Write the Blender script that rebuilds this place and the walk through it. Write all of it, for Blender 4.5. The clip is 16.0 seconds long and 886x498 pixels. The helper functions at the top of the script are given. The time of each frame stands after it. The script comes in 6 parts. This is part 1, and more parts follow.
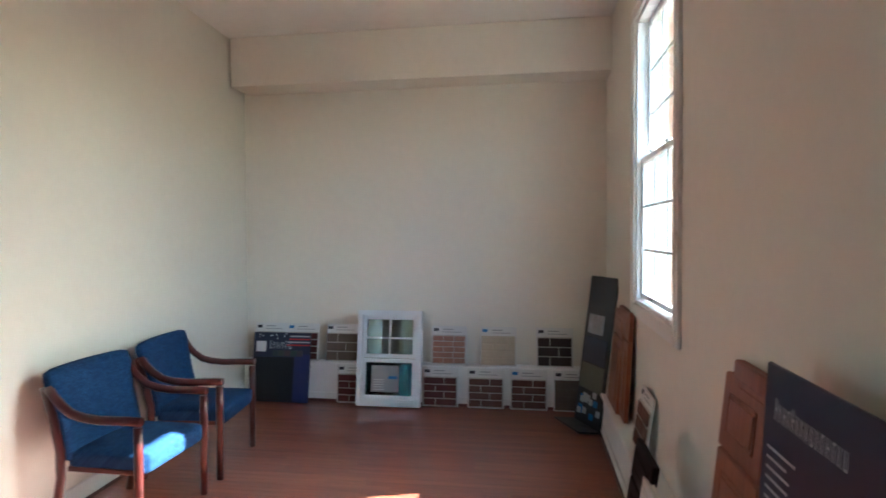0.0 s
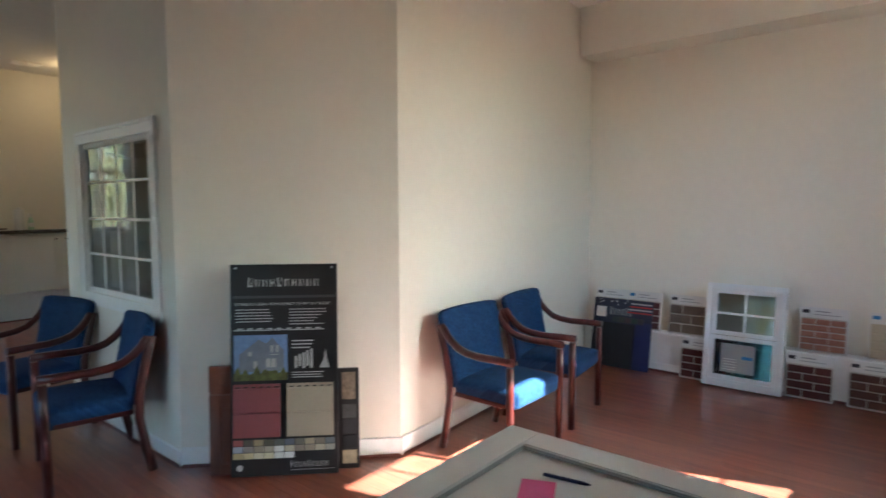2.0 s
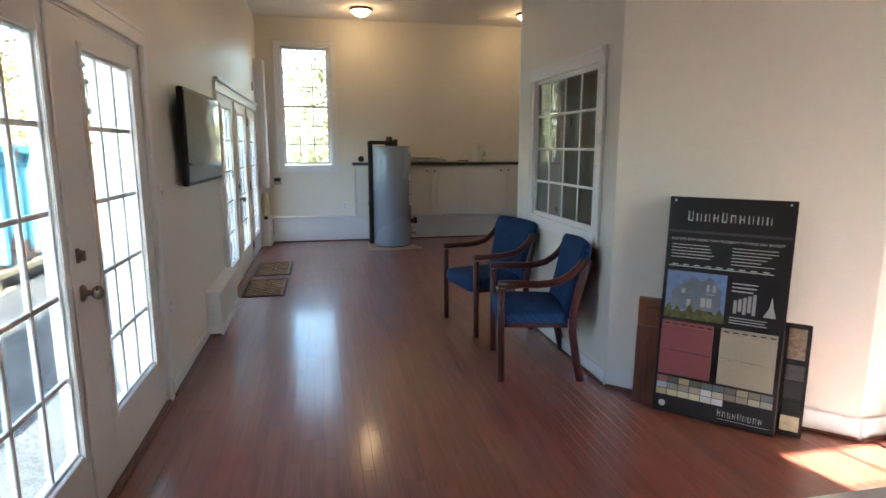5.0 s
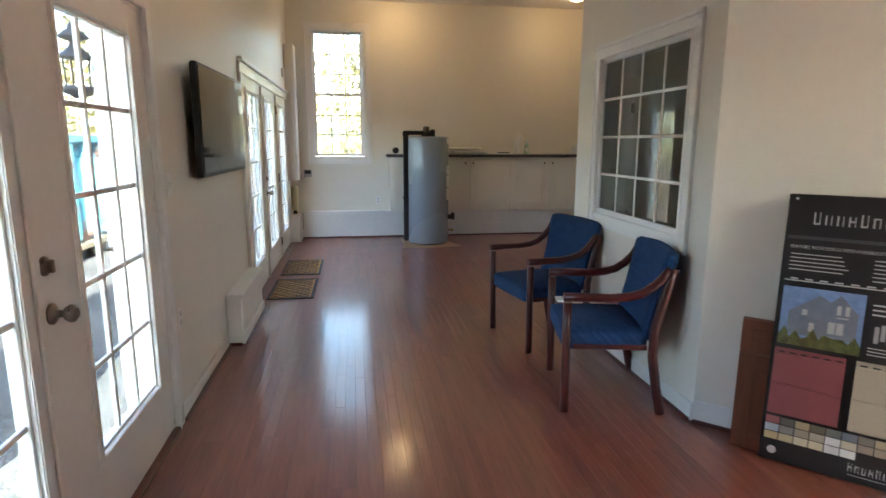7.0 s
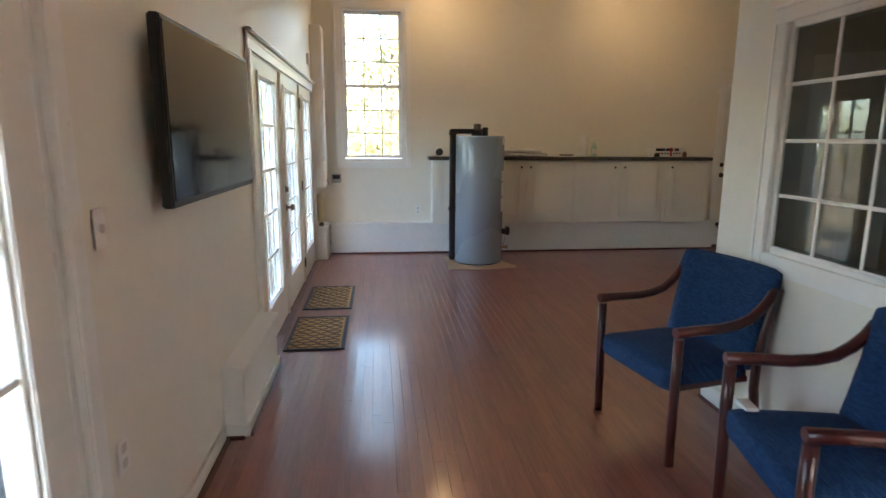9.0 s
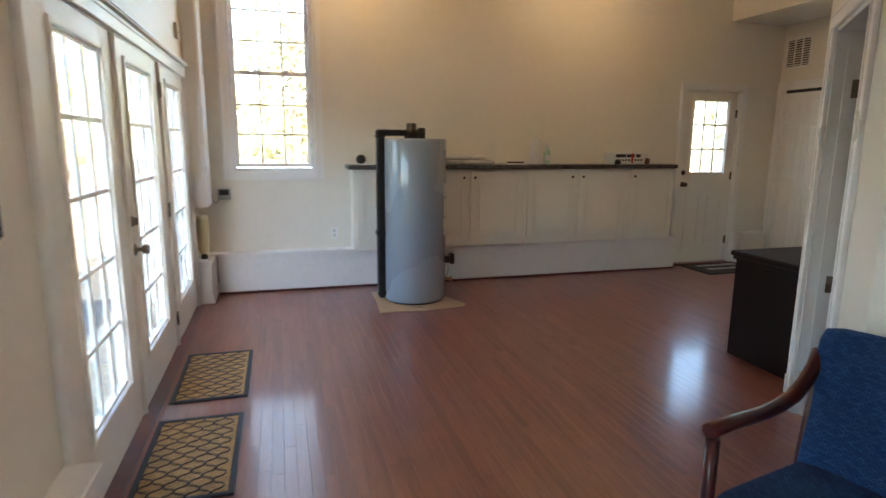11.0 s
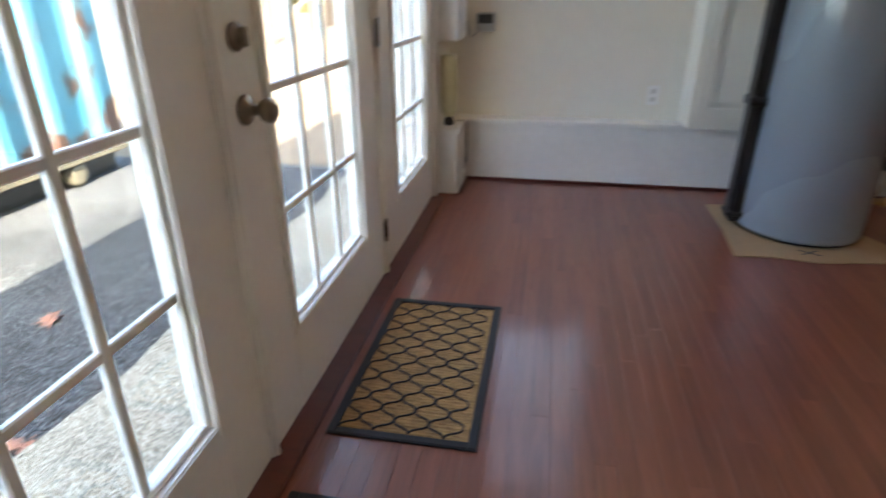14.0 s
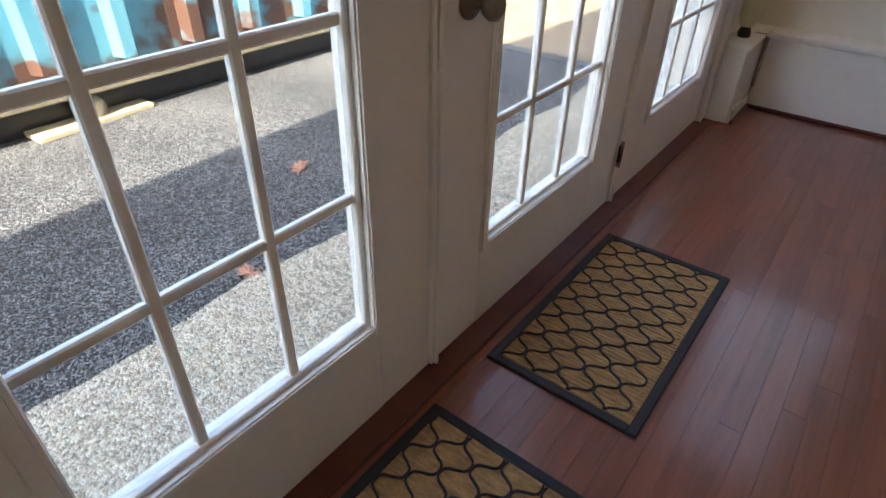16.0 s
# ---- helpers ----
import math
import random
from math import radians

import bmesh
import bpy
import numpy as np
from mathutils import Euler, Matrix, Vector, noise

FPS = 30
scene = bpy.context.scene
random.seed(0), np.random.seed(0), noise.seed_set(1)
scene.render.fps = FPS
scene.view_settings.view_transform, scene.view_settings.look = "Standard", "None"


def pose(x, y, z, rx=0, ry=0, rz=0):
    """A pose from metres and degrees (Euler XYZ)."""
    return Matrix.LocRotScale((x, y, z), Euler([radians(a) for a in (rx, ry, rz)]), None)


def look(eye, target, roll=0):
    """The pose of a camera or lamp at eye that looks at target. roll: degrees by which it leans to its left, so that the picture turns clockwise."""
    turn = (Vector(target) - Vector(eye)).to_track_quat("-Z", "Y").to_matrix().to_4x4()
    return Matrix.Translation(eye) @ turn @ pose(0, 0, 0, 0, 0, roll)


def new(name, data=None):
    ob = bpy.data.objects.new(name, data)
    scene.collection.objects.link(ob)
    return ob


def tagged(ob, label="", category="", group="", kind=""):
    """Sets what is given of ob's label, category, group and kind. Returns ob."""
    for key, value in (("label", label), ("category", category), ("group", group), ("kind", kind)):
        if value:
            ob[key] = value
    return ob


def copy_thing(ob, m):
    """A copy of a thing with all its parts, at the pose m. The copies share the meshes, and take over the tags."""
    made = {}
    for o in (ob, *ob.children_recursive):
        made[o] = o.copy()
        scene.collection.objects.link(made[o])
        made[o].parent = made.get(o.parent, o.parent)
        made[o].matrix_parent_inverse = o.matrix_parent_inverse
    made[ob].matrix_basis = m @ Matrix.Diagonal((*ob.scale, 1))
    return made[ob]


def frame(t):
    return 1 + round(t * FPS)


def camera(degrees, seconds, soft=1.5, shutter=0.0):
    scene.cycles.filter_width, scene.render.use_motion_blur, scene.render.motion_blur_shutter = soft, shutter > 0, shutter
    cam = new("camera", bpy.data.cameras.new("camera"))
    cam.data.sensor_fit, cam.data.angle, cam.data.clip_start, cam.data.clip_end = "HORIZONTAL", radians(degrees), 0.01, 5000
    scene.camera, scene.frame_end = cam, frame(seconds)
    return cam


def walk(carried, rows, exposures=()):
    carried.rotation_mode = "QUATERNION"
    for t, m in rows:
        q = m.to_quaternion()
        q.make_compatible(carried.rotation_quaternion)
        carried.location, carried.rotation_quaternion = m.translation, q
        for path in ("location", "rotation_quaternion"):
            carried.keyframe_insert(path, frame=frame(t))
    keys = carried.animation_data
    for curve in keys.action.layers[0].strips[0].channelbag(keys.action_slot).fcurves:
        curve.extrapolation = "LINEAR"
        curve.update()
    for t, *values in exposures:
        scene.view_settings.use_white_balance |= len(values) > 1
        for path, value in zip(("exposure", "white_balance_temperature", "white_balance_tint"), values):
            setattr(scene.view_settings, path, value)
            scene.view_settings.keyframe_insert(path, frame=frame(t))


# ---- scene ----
cam = camera(75.4, 16.0, shutter=0.4)
PATH = [
    (0, (1.2, -0.387, 1.595), (3.177, -0.092, 1.542), -0.3),
    (0.5, (1.179, -0.348, 1.581), (3.107, 0.177, 1.514), -0.5),
    (1, (1.154, -0.294, 1.568), (2.99, 0.494, 1.474), -0.4),
    (1.5, (1.128, -0.253, 1.555), (2.823, 0.801, 1.433), -0.3),
    (2, (1.086, -0.183, 1.542), (2.625, 1.086, 1.397), -0.2),
    (2.5, (1.037, -0.126, 1.54), (2.367, 1.357, 1.364), 0.1),
    (3, (1.046, -0.098, 1.535), (2.139, 1.563, 1.322), -0.0),
    (3.5, (0.998, -0.067, 1.538), (1.885, 1.706, 1.28), -0.2),
    (4, (0.958, -0.05, 1.514), (1.645, 1.806, 1.229), -0.0),
    (4.5, (0.953, -0.036, 1.494), (1.442, 1.875, 1.164), -0.1),
    (7, (0.936, 0.579, 1.436), (1.237, 2.521, 1.068), 0.2),
    (7.5, (0.885, 0.878, 1.454), (1.138, 2.826, 1.078), 0.3),
    (8, (0.83, 1.226, 1.462), (1.034, 3.179, 1.085), 0.3),
    (10.5, (0.783, 3.102, 1.48), (1.184, 5.025, 1.106), 0.6),
    (11, (0.774, 3.508, 1.467), (1.314, 5.399, 1.104), 0.5),
    (11.5, (0.81, 3.901, 1.452), (1.502, 5.743, 1.095), 0.2),
    (12, (0.821, 4.268, 1.438), (1.593, 6.078, 1.078), 0.1),
    (12.5, (0.793, 4.656, 1.41), (1.626, 6.44, 1.062), -0.0),
    (13, (0.775, 5.09, 1.327), (1.444, 6.926, 0.898), -0.1),
    (13.5, (0.736, 5.409, 1.228), (0.886, 7.302, 0.6), -0.1),
    (14, (0.674, 5.654, 1.133), (0.346, 7.449, 0.315), -0.2),
    (14.5, (0.626, 5.791, 1.092), (-0.163, 7.351, 0.12), 0.8),
    (15, (0.61, 5.851, 1.082), (-0.347, 7.226, -0.01), 1.3),
    (15.5, (0.635, 5.882, 1.1), (-0.364, 7.188, -0.038), 1.3),
    (16, (0.689, 5.871, 1.141), (-0.295, 7.178, -0.011), 1.4),
]
walk(cam, [(t, look(eye, target, roll)) for t, eye, target, roll in PATH], exposures=[
    (0, 4.75, 5550, 0), (1, 4.73, 5850, 1), (2, 4.74, 5780, 3), (3.5, 4.75, 5680, 5), (4.5, 4.93, 5900, 9), (8, 5.15, 6520, 11), (10.5, 5.32, 6600, 13), (12.5, 5.50, 6530, 13), (13.5, 5.30, 6450, 13), (14.2, 4.68, 6900, 16), (15, 4.36, 7000, 19), (16, 4.38, 7000, 19)])

# ---- light ----
world = bpy.data.worlds.new("sky")
scene.world = world
world.use_nodes = True
wn = world.node_tree.nodes
sky = wn.new("ShaderNodeTexSky")
sky.sky_type = "NISHITA"
sky.sun_disc = False
sky.dust_density, sky.ozone_density = 2.0, 0.7
sun_way = Vector((-0.31, 1.0, -0.86)).normalized()
sky.sun_elevation = math.asin(-sun_way.z)
sky.sun_rotation = math.atan2(-sun_way.x, -sun_way.y)
wn["Background"].inputs["Strength"].default_value = 0.15
world.node_tree.links.new(sky.outputs[0], wn["Background"].inputs["Color"])
sun_data = bpy.data.lights.new("sun", "SUN")
sun_data.energy, sun_data.angle, sun_data.color = 2.8, radians(0.5), (1.0, 0.94, 0.85)
sun = new("sun", sun_data)
sun.matrix_world = look((0, 0, 20), Vector((0, 0, 20)) + sun_way)


# ---- materials ----
def rgb(r, g, b):
    return (r, g, b, 1.0)


def material(name, color, rough=0.5, metal=0.0, vary=0.06, scale=6.0, bump=0.0, bump_scale=60.0, coat=0.0, spec=0.5, stretch=(1, 1, 1)):
    """A painted or plain surface: two scales of tone, roughness variation and fine relief."""
    m = bpy.data.materials.new(name)
    m.use_nodes = True
    n, l = m.node_tree.nodes, m.node_tree.links
    b = n["Principled BSDF"]
    co = n.new("ShaderNodeTexCoord")
    mp = n.new("ShaderNodeMapping")
    mp.inputs["Scale"].default_value = stretch
    l.new(co.outputs["Object"], mp.inputs[0])
    big = n.new("ShaderNodeTexNoise")
    big.inputs["Scale"].default_value = scale
    big.inputs["Detail"].default_value = 4
    l.new(mp.outputs[0], big.inputs["Vector"])
    fine = n.new("ShaderNodeTexNoise")
    fine.inputs["Scale"].default_value = scale * 12
    fine.inputs["Detail"].default_value = 3
    l.new(mp.outputs[0], fine.inputs["Vector"])
    add = n.new("ShaderNodeMath")
    add.operation = "ADD"
    l.new(big.outputs[0], add.inputs[0])
    l.new(fine.outputs[0], add.inputs[1])
    rng = n.new("ShaderNodeMapRange")
    rng.inputs["From Min"].default_value, rng.inputs["From Max"].default_value = 0.6, 1.4
    rng.inputs["To Min"].default_value, rng.inputs["To Max"].default_value = 1 - vary, 1 + vary
    l.new(add.outputs[0], rng.inputs[0])
    mix = n.new("ShaderNodeVectorMath")
    mix.operation = "SCALE"
    mix.inputs[0].default_value = color[:3]
    l.new(rng.outputs[0], mix.inputs["Scale"])
    l.new(mix.outputs[0], b.inputs["Base Color"])
    rr = n.new("ShaderNodeMapRange")
    rr.inputs["From Min"].default_value, rr.inputs["From Max"].default_value = 0.3, 0.7
    rr.inputs["To Min"].default_value, rr.inputs["To Max"].default_value = max(0.02, rough - 0.06), min(1, rough + 0.06)
    l.new(big.outputs[0], rr.inputs[0])
    l.new(rr.outputs[0], b.inputs["Roughness"])
    b.inputs["Metallic"].default_value = metal
    b.inputs["Coat Weight"].default_value = coat
    b.inputs["Specular IOR Level"].default_value = spec
    if bump:
        bn = n.new("ShaderNodeTexNoise")
        bn.inputs["Scale"].default_value = bump_scale
        bn.inputs["Detail"].default_value = 3
        l.new(mp.outputs[0], bn.inputs["Vector"])
        bp = n.new("ShaderNodeBump")
        bp.inputs["Strength"].default_value = bump
        bp.inputs["Distance"].default_value = 0.004
        l.new(bn.outputs[0], bp.inputs["Height"])
        l.new(bp.outputs[0], b.inputs["Normal"])
    return m


def wood(name, dark, light, rough=0.25, coat=0.3, axis=1, per_piece=0.0, scale=1.0):
    """Grain drawn out along one axis; pieces differ where per_piece is set."""
    m = bpy.data.materials.new(name)
    m.use_nodes = True
    n, l = m.node_tree.nodes, m.node_tree.links
    b = n["Principled BSDF"]
    co = n.new("ShaderNodeNewGeometry") if per_piece else n.new("ShaderNodeTexCoord")
    src = co.outputs["Position"] if per_piece else co.outputs["Object"]
    info = n.new("ShaderNodeObjectInfo")
    geo = n.new("ShaderNodeNewGeometry")
    rnd = n.new("ShaderNodeMath")
    rnd.operation = "ADD"
    l.new(info.outputs["Random"], rnd.inputs[0])
    l.new(geo.outputs["Random Per Island"], rnd.inputs[1])
    fr = n.new("ShaderNodeMath")
    fr.operation = "FRACT"
    l.new(rnd.outputs[0], fr.inputs[0])
    off = n.new("ShaderNodeCombineXYZ")
    ml = n.new("ShaderNodeMath")
    ml.operation = "MULTIPLY"
    ml.inputs[1].default_value = 40.0 * per_piece
    l.new(fr.outputs[0], ml.inputs[0])
    l.new(ml.outputs[0], off.inputs[2])
    va = n.new("ShaderNodeVectorMath")
    l.new(src, va.inputs[0])
    l.new(off.outputs[0], va.inputs[1])
    mp = n.new("ShaderNodeMapping")
    s = [26 * scale] * 3
    s[axis] = 1.6 * scale
    mp.inputs["Scale"].default_value = s
    l.new(va.outputs[0], mp.inputs[0])
    nz = n.new("ShaderNodeTexNoise")
    nz.inputs["Scale"].default_value = 1.0
    nz.inputs["Detail"].default_value = 6
    nz.inputs["Roughness"].default_value = 0.65
    nz.inputs["Distortion"].default_value = 0.6
    l.new(mp.outputs[0], nz.inputs["Vector"])
    fine = n.new("ShaderNodeTexNoise")
    fine.inputs["Scale"].default_value = 7.0
    fine.inputs["Detail"].default_value = 2
    l.new(mp.outputs[0], fine.inputs["Vector"])
    s1 = n.new("ShaderNodeMath")
    s1.operation = "MULTIPLY_ADD"
    s1.inputs[1].default_value = 0.35
    l.new(fine.outputs[0], s1.inputs[0])
    l.new(nz.outputs[0], s1.inputs[2])
    s2 = n.new("ShaderNodeMath")
    s2.operation = "MULTIPLY_ADD"
    s2.inputs[1].default_value = 0.20 * (1 if per_piece else 0)
    l.new(fr.outputs[0], s2.inputs[0])
    l.new(s1.outputs[0], s2.inputs[2])
    ramp = n.new("ShaderNodeMapRange")
    ramp.inputs["From Min"].default_value, ramp.inputs["From Max"].default_value = (0.37, 1.23) if per_piece else (0.45, 1.15)
    l.new(s2.outputs[0], ramp.inputs[0])
    mix = n.new("ShaderNodeMix")
    mix.data_type = "RGBA"
    mix.inputs[6].default_value, mix.inputs[7].default_value = dark, light
    l.new(ramp.outputs[0], mix.inputs[0])
    l.new(mix.outputs[2], b.inputs["Base Color"])
    wear = n.new("ShaderNodeTexNoise")
    wear.inputs["Scale"].default_value = 1.3
    wear.inputs["Detail"].default_value = 3
    l.new(src, wear.inputs["Vector"])
    rr = n.new("ShaderNodeMapRange")
    rr.inputs["From Min"].default_value, rr.inputs["From Max"].default_value = 0.3, 0.7
    rr.inputs["To Min"].default_value, rr.inputs["To Max"].default_value = rough - 0.03, rough + 0.03
    l.new(wear.outputs[0], rr.inputs[0])
    l.new(rr.outputs[0], b.inputs["Roughness"])
    b.inputs["Coat Weight"].default_value = coat
    b.inputs["Coat Roughness"].default_value = 0.145 if per_piece else 0.12
    bp = n.new("ShaderNodeBump")
    bp.inputs["Strength"].default_value = 0.2 if per_piece else 0.12
    bp.inputs["Distance"].default_value = 0.002
    l.new(s1.outputs[0], bp.inputs["Height"])
    l.new(bp.outputs[0], b.inputs["Normal"])
    return m


def glass_material(name, tint=(1, 1, 1, 1)):
    m = bpy.data.materials.new(name)
    m.use_nodes = True
    n, l = m.node_tree.nodes, m.node_tree.links
    n.remove(n["Principled BSDF"])
    tr, gl, lw, mx = n.new("ShaderNodeBsdfTransparent"), n.new("ShaderNodeBsdfGlossy"), n.new("ShaderNodeLayerWeight"), n.new("ShaderNodeMixShader")
    tr.inputs[0].default_value = tint
    gl.inputs["Roughness"].default_value = 0.0
    lw.inputs["Blend"].default_value = 0.5
    pw, ma = n.new("ShaderNodeMath"), n.new("ShaderNodeMath")
    pw.operation, ma.operation = "POWER", "MULTIPLY_ADD"
    pw.inputs[1].default_value = 5.0
    ma.inputs[1].default_value, ma.inputs[2].default_value = 0.95, 0.045
    l.new(lw.outputs["Facing"], pw.inputs[0])
    l.new(pw.outputs[0], ma.inputs[0])
    l.new(ma.outputs[0], mx.inputs[0])
    l.new(tr.outputs[0], mx.inputs[1])
    l.new(gl.outputs[0], mx.inputs[2])
    l.new(mx.outputs[0], n["Material Output"].inputs[0])
    return m


def emitter(name, color, strength):
    m = bpy.data.materials.new(name)
    m.use_nodes = True
    b = m.node_tree.nodes["Principled BSDF"]
    b.inputs["Base Color"].default_value = color
    b.inputs["Emission Color"].default_value = color
    b.inputs["Emission Strength"].default_value = strength
    return m


def speckled(name, dark, light, scale, rough=0.9, bump=0.6, cut=(0.35, 0.65)):
    """Aggregate: small stones of differing tone, standing proud."""
    m = bpy.data.materials.new(name)
    m.use_nodes = True
    n, l = m.node_tree.nodes, m.node_tree.links
    b = n["Principled BSDF"]
    geo = n.new("ShaderNodeNewGeometry")
    v = n.new("ShaderNodeTexVoronoi")
    v.inputs["Scale"].default_value = scale
    l.new(geo.outputs["Position"], v.inputs["Vector"])
    big = n.new("ShaderNodeTexNoise")
    big.inputs["Scale"].default_value = 1.5
    big.inputs["Detail"].default_value = 5
    l.new(geo.outputs["Position"], big.inputs["Vector"])
    sep = n.new("ShaderNodeSeparateColor")
    l.new(v.outputs["Color"], sep.inputs[0])
    ad = n.new("ShaderNodeMath")
    ad.operation = "MULTIPLY_ADD"
    ad.inputs[1].default_value = 0.6
    l.new(big.outputs[0], ad.inputs[0])
    l.new(sep.outputs[0], ad.inputs[2])
    rng = n.new("ShaderNodeMapRange")
    rng.inputs["From Min"].default_value, rng.inputs["From Max"].default_value = cut[0], cut[1] + 0.6
    l.new(ad.outputs[0], rng.inputs[0])
    mix = n.new("ShaderNodeMix")
    mix.data_type = "RGBA"
    mix.inputs[6].default_value, mix.inputs[7].default_value = dark, light
    l.new(rng.outputs[0], mix.inputs[0])
    l.new(mix.outputs[2], b.inputs["Base Color"])
    b.inputs["Roughness"].default_value = rough
    bp = n.new("ShaderNodeBump")
    bp.invert = True
    bp.inputs["Strength"].default_value = bump
    bp.inputs["Distance"].default_value = 0.006
    l.new(v.outputs["Distance"], bp.inputs["Height"])
    l.new(bp.outputs[0], b.inputs["Normal"])
    return m


wall_paint = material("cream_wall_paint", rgb(0.80, 0.765, 0.675), 0.42, vary=0.025, scale=1.2, bump=0.05, bump_scale=180, spec=0.4)
ceiling_paint = material("ceiling_paint", rgb(0.82, 0.80, 0.75), 0.8, vary=0.03, scale=1.0, bump=0.06, bump_scale=140)
trim_paint = material("white_trim_paint", rgb(0.83, 0.82, 0.79), 0.32, vary=0.03, scale=3.0, bump=0.03, bump_scale=40)
door_paint = material("white_door_paint", rgb(0.82, 0.80, 0.75), 0.35, vary=0.03, scale=2.5, bump=0.03, bump_scale=50)
ledge_paint = material("white_masonry_paint", rgb(0.84, 0.83, 0.80), 0.45, vary=0.04, scale=2.0, bump=0.10, bump_scale=30)
vinyl_white = material("white_vinyl", rgb(0.8, 0.81, 0.82), 0.3, vary=0.02)
cabinet_paint = material("cream_cabinet_foil", rgb(0.84, 0.81, 0.72), 0.35, vary=0.02, scale=3)
floor_wood = wood("red_oak_floor", rgb(0.125, 0.032, 0.021), rgb(0.335, 0.106, 0.062), 0.38, 0.78, 1, 1.0)
shoe_wood = wood("cherry_shoe_moulding", rgb(0.09, 0.018, 0.012), rgb(0.17, 0.04, 0.025), 0.3, 0.3, 1)
chair_wood = wood("mahogany_chair_wood", rgb(0.040, 0.007, 0.006), rgb(0.095, 0.016, 0.013), 0.3, 0.2, 2, 0.0, 0.8)
desk_wood = wood("dark_mahogany_desk", rgb(0.008, 0.004, 0.0035), rgb(0.018, 0.008, 0.006), 0.55, 0.0, 0)
desk_wood.node_tree.nodes["Principled BSDF"].inputs["Specular IOR Level"].default_value = 0.15
cabinet_wood = wood("cherry_cabinet_wood", rgb(0.20, 0.06, 0.03), rgb(0.38, 0.14, 0.07), 0.35, 0.2, 2)
dark_cabinet_wood = wood("brown_cabinet_wood", rgb(0.10, 0.03, 0.015), rgb(0.2, 0.07, 0.035), 0.35, 0.2, 2)
glass = glass_material("clear_glass", rgb(0.64, 0.67, 0.66))
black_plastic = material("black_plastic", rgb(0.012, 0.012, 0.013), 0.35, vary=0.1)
screen_black = material("tv_screen", rgb(0.012, 0.012, 0.013), 0.08, vary=0.05, spec=0.6)
tank_grey = material("grey_enamel_steel", rgb(0.31, 0.355, 0.40), 0.28, vary=0.012, scale=0.4, coat=1.0)
counter_top = material("dark_laminate", rgb(0.06, 0.052, 0.05), 0.3, vary=0.35, scale=25)
brass_old = material("antique_nickel", rgb(0.22, 0.18, 0.145), 0.3, metal=1.0, vary=0.1)
dark_knob = material("dark_bronze", rgb(0.12, 0.09, 0.06), 0.35, metal=1.0)
steel = material("brushed_aluminium", rgb(0.62, 0.62, 0.6), 0.4, metal=0.9, vary=0.08, scale=10)
cardboard = material("brown_cardboard", rgb(0.42, 0.29, 0.17), 0.85, vary=0.08, scale=5, bump=0.1, bump_scale=60)
paper_white = material("white_card", rgb(0.72, 0.71, 0.68), 0.6, vary=0.03)
asphalt = speckled("asphalt", rgb(0.016, 0.017, 0.020), rgb(0.36, 0.355, 0.34), 170, 0.9, 1.0, (0.74, 1.0))
pebble = speckled("exposed_aggregate", rgb(0.14, 0.108, 0.074), rgb(0.68, 0.60, 0.47), 140, 0.85, 1.0, (0.12, 0.76))


# ---- mesh helpers ----
def box(bm, x0, y0, z0, x1, y1, z1, bevel=0.0, seg=1):
    vs = [bm.verts.new(p) for p in ((x0, y0, z0), (x1, y0, z0), (x1, y1, z0), (x0, y1, z0), (x0, y0, z1), (x1, y0, z1), (x1, y1, z1), (x0, y1, z1))]
    fs = [bm.faces.new([vs[i] for i in f]) for f in ((3, 2, 1, 0), (4, 5, 6, 7), (0, 1, 5, 4), (1, 2, 6, 5), (2, 3, 7, 6), (3, 0, 4, 7))]
    if bevel:
        es = {e for f in fs for e in f.edges}
        bmesh.ops.bevel(bm, geom=list(es), offset=bevel, segments=seg, affect="EDGES", clamp_overlap=True)
    return vs


def boxed(x0, y0, z0, x1, y1, z1, bevel=0.0, seg=1):
    bm = bmesh.new()
    box(bm, x0, y0, z0, x1, y1, z1, bevel, seg)
    return bm


def prism(bm, outline, depth, m=Matrix()):
    """A flat outline (x, z) given depth along y."""
    a = [bm.verts.new(m @ Vector((x, 0, z))) for x, z in outline]
    b = [bm.verts.new(m @ Vector((x, depth, z))) for x, z in outline]
    bm.faces.new(a)
    bm.faces.new(b[::-1])
    k = len(outline)
    for i in range(k):
        bm.faces.new((a[i], b[i], b[(i + 1) % k], a[(i + 1) % k]))


def lathe(bm, profile, centre=(0, 0, 0), n=20, m=Matrix()):
    """A profile of (radius, height) turned round z."""
    rings = []
    for r, h in profile:
        rings.append([bm.verts.new(m @ (Vector(centre) + Vector((r * math.cos(2 * math.pi * i / n), r * math.sin(2 * math.pi * i / n), h)))) for i in range(n)])
    for a, b in zip(rings, rings[1:]):
        for i in range(n):
            f = bm.faces.new((a[i], a[(i + 1) % n], b[(i + 1) % n], b[i]))
            f.smooth = True
    bm.faces.new(rings[0][::-1])
    bm.faces.new(rings[-1])


